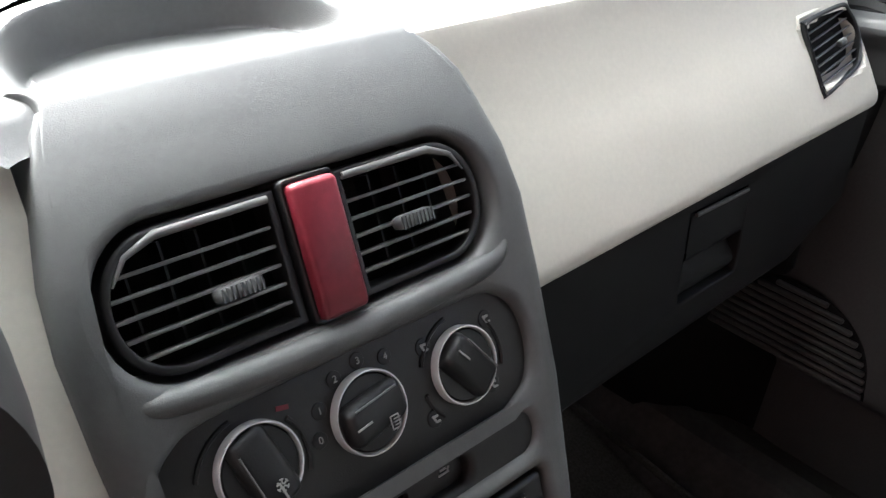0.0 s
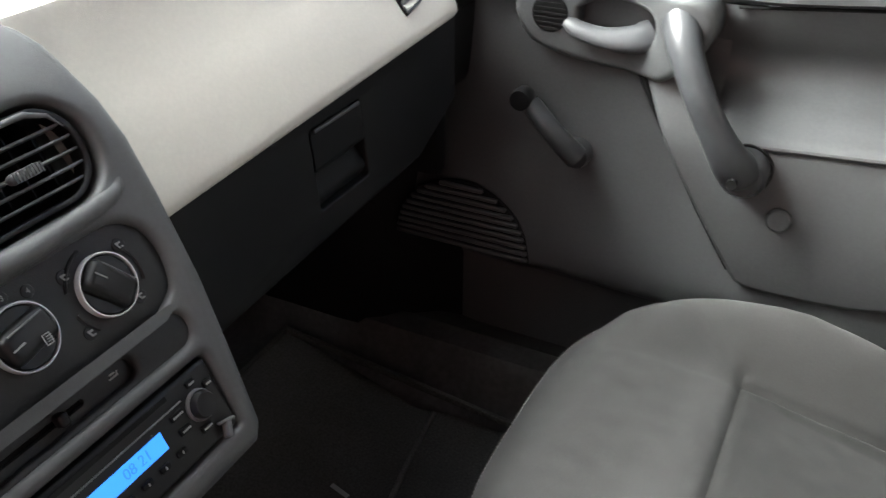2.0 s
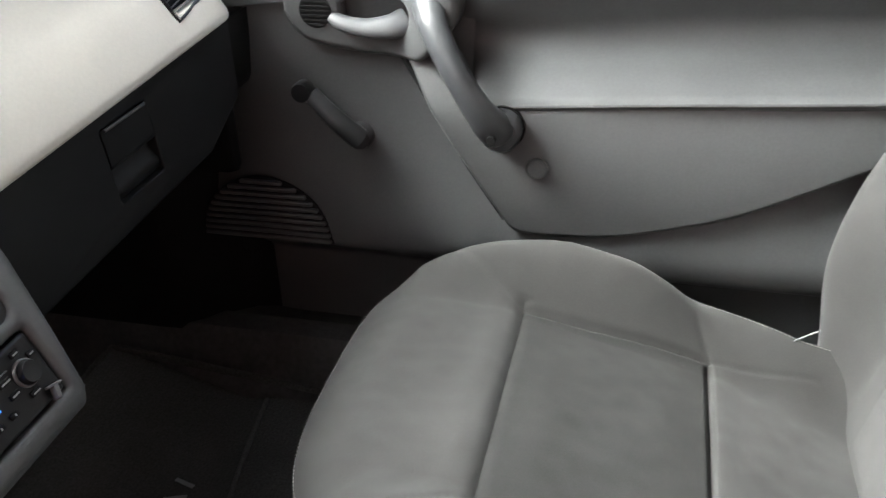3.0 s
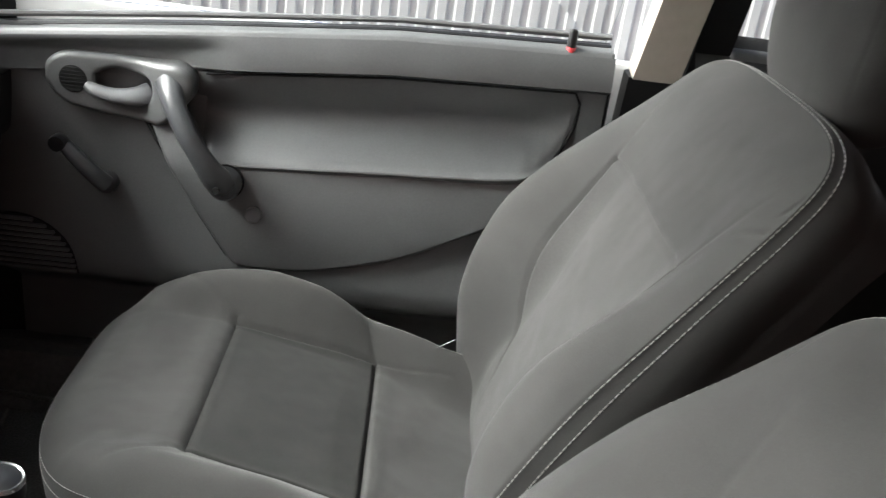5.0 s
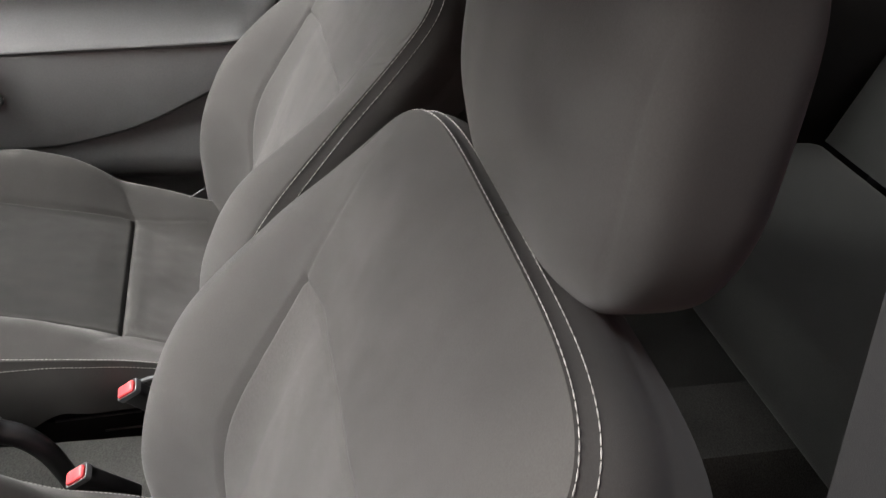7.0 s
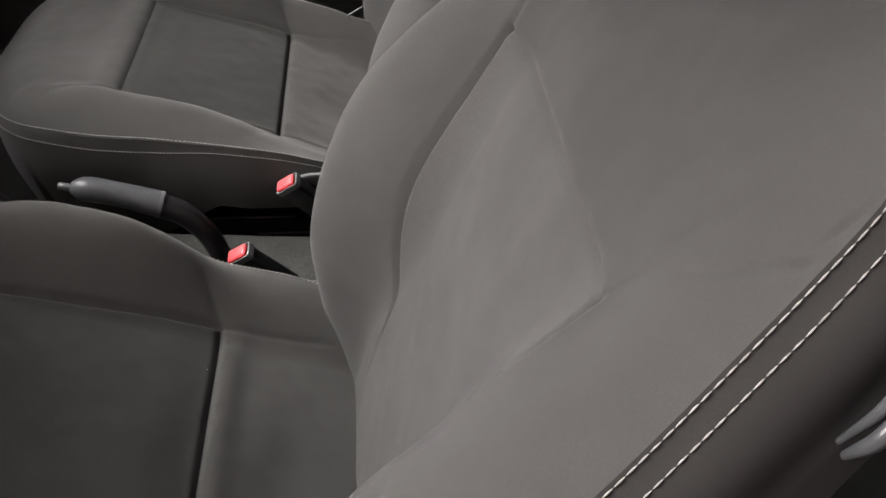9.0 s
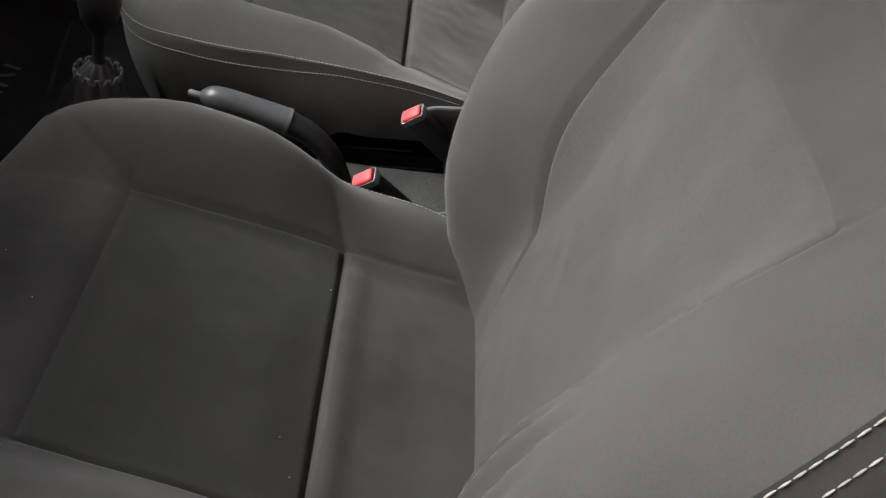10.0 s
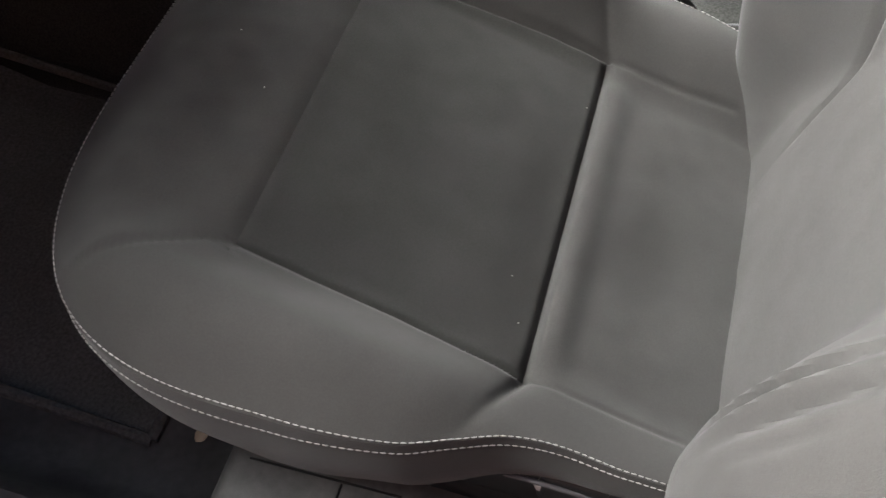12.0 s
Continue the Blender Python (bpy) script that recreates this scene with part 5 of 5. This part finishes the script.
part("lever", tube(spline([(-0.006, 0.326, 0.2715), (-0.006, 0.300, 0.259), (-0.007, 0.275, 0.232), (-0.007, 0.258, 0.192), (-0.007, 0.250, 0.163)], 16), [0.0150 - 0.003 * k / 15 for k in range(16)], n=14), BLACK, brake, "black bent lever shank")
part("joint_ring", tube([(-0.006, 0.3275, 0.2728), (-0.006, 0.3235, 0.2716)], [0.0168, 0.0164], n=18), GREYPLASTIC, brake)

gear = thing("gear_lever", "black gear lever with chrome-rimmed knob", "gear lever", pose(0.024, 0.573, 0.12, 8))
part("knob", disc_profile([(0.012, 0.225), (0.020, 0.240), (0.0235, 0.262), (0.021, 0.276), (0.018, 0.2785), (0, 0.280)], 28), BLACK, gear)
part("knob_rim", disc_profile([(0.0215, 0.2735), (0.0225, 0.2755), (0.0205, 0.2795), (0.0185, 0.2785)], 28), CHROME, gear)
part("stick", disc_profile([(0.007, 0.0), (0.007, 0.24)], 14), BLACK, gear)
bm = disc_profile([(0.086, 0.020), (0.082, 0.042), (0.070, 0.058), (0.062, 0.066), (0.058, 0.088), (0.047, 0.100), (0.043, 0.122), (0.032, 0.138), (0.024, 0.163), (0.009, 0.185)], 56)
for v in bm.verts:                                     # loose leather falls in uneven pleats
    a = math.atan2(v.co.y, v.co.x)
    k = 1 + (0.10 * math.sin(9 * a + 30 * v.co.z) + 0.22 * noise.noise((v.co.x * 22, v.co.y * 22, v.co.z * 30))) * smoothstep(0.02, 0.05, v.co.z)
    v.co.x, v.co.y = v.co.x * k, v.co.y * k
part("gaiter", bm, GAITER, gear, "loose black leather gaiter")
part("gaiter_rim", disc_profile([(0.080, 0.012), (0.094, 0.014), (0.096, 0.024), (0.091, 0.030), (0.085, 0.026)], 48), GREYPLASTIC, gear, "pale rim round the gaiter")
ring_pts = [(0.026 * math.cos(2 * math.pi * k / 56), 0.026 * math.sin(2 * math.pi * k / 56), 0.168 + 0.006 * (k // 2 % 2)) for k in range(57)]
bm = tube(ring_pts, 0.0018, n=8, caps=False)
bmesh.ops.remove_doubles(bm, verts=bm.verts, dist=1e-5)
part("collar", bm, GREYPLASTIC, gear, "pale pleated collar of the gaiter")

def buckle(x, y, z, tilt, lean, strap):
    b = thing("seat_belt_buckle", "black seat belt buckle with a red release button", "buckle", pose(x, y, z, tilt, lean, 0), group="front belt buckles")
    part("body", box(0.020, 0.032, 0.085, 0.005, 3, at=pose(0, 0, -0.046)), BLACK, b)
    part("button", box(0.017, 0.027, 0.008, 0.003, 3, at=pose(0, 0.001, -0.0015)), REDBRIGHT, b, "bright red release button")
    part("frame", plate(rounded(0.0215, 0.0345, 0.004, 4), [rounded(0.0175, 0.0285, 0.003, 4)], thick=0.008, edge=0.001, at=pose(0, 0, -0.001)), GREYPLASTIC, b)
    part("stalk", tube([(0, 0, -0.08), (0, 0.04, -0.14)], 0.007, n=10), BLACK, b)
    if strap:
        back = pose(x, y, z, tilt, lean, 0).inverted()
        part("strap", tube([back @ Vector((x + 0.016, y - dy, z + dz)) for dy, dz in ((0.012, -0.004), (0.03, 0.002), (0.07, 0.006))], 0.0028, n=8), GREYPLASTIC, b, "pale anchor strap")
buckle(0.068, 0.184, 0.257, -42, -14, True)
buckle(-0.076, 0.231, 0.257, -42, -14, False)

# mats on the floor
def floor_mat(name, label, x0, x1, y0, y1):
    m = thing(name, label, "floor mat", group="floor mats")
    rise = lambda y: 0.030 + 0.30 * max(0.0, y - 0.86)
    bm, rows = sheet(lambda u, v: (u, v, rise(v) + 0.0016 * noise.noise((u * 15, v * 15, 2))), span(x0, x1, 30), span(y0, y1, 30))
    part("carpet", bm, MAT, m)
    part("border", tube([(x0, y0, rise(y0)), (x0, y1, rise(y1)), (x1, y1, rise(y1)), (x1, y0, rise(y0)), (x0, y0, rise(y0))], 0.006, n=8), MAT, m)
    return m
pm = floor_mat("floor_mat", "black carpet floor mat with a faint pale emblem", 0.20, 0.60, 0.50, 1.05)
bm = bmesh.new()
for k in range(5):
    box(0.006, 0.030, 0.0012, at=pose(0.30 + 0.027 * k, 0.84, 0.034, 0, 0, 20 if k % 2 else -15), bm=bm)
part("emblem", bm, PALE, pm, "worn pale lettering bars")
part("seam", tube(spline([(0.34, 0.758, 0.033), (0.46, 0.782, 0.033), (0.59, 0.800, 0.033)], 14), 0.0042, n=8), SEAM, pm, "worn paler seam across the mat")
floor_mat("floor_mat", "black carpet floor mat", -0.56, -0.20, 0.55, 1.05)
chip = bmesh.new()
bmesh.ops.create_icosphere(chip, subdivisions=2, radius=0.0058)
for v in chip.verts:
    v.co = Vector((v.co.x * 1.3, v.co.y, v.co.z * 0.4)) * (1 + 0.3 * noise.noise(v.co * 200))
chip.transform(pose(-0.543, 0.508, 0.0345))
tagged(part("wood_chip", chip, material("dry_chip", (0.42, 0.36, 0.25), 0.8)), "small pale dry chip lying by the sill", "debris")

# rear bench, its shade put into the darker cloth
bench = thing("rear_bench", "rear bench seat behind the front seats, cloth darkened for shade", "car seat", pose(0, -1.0, 0))
def bench_back(u, v):
    return (u, -0.24 - 0.16 * v + 0.03 * math.sin(abs(u) * 9) * math.sin(v * 3.1), 0.30 + 0.50 * v)
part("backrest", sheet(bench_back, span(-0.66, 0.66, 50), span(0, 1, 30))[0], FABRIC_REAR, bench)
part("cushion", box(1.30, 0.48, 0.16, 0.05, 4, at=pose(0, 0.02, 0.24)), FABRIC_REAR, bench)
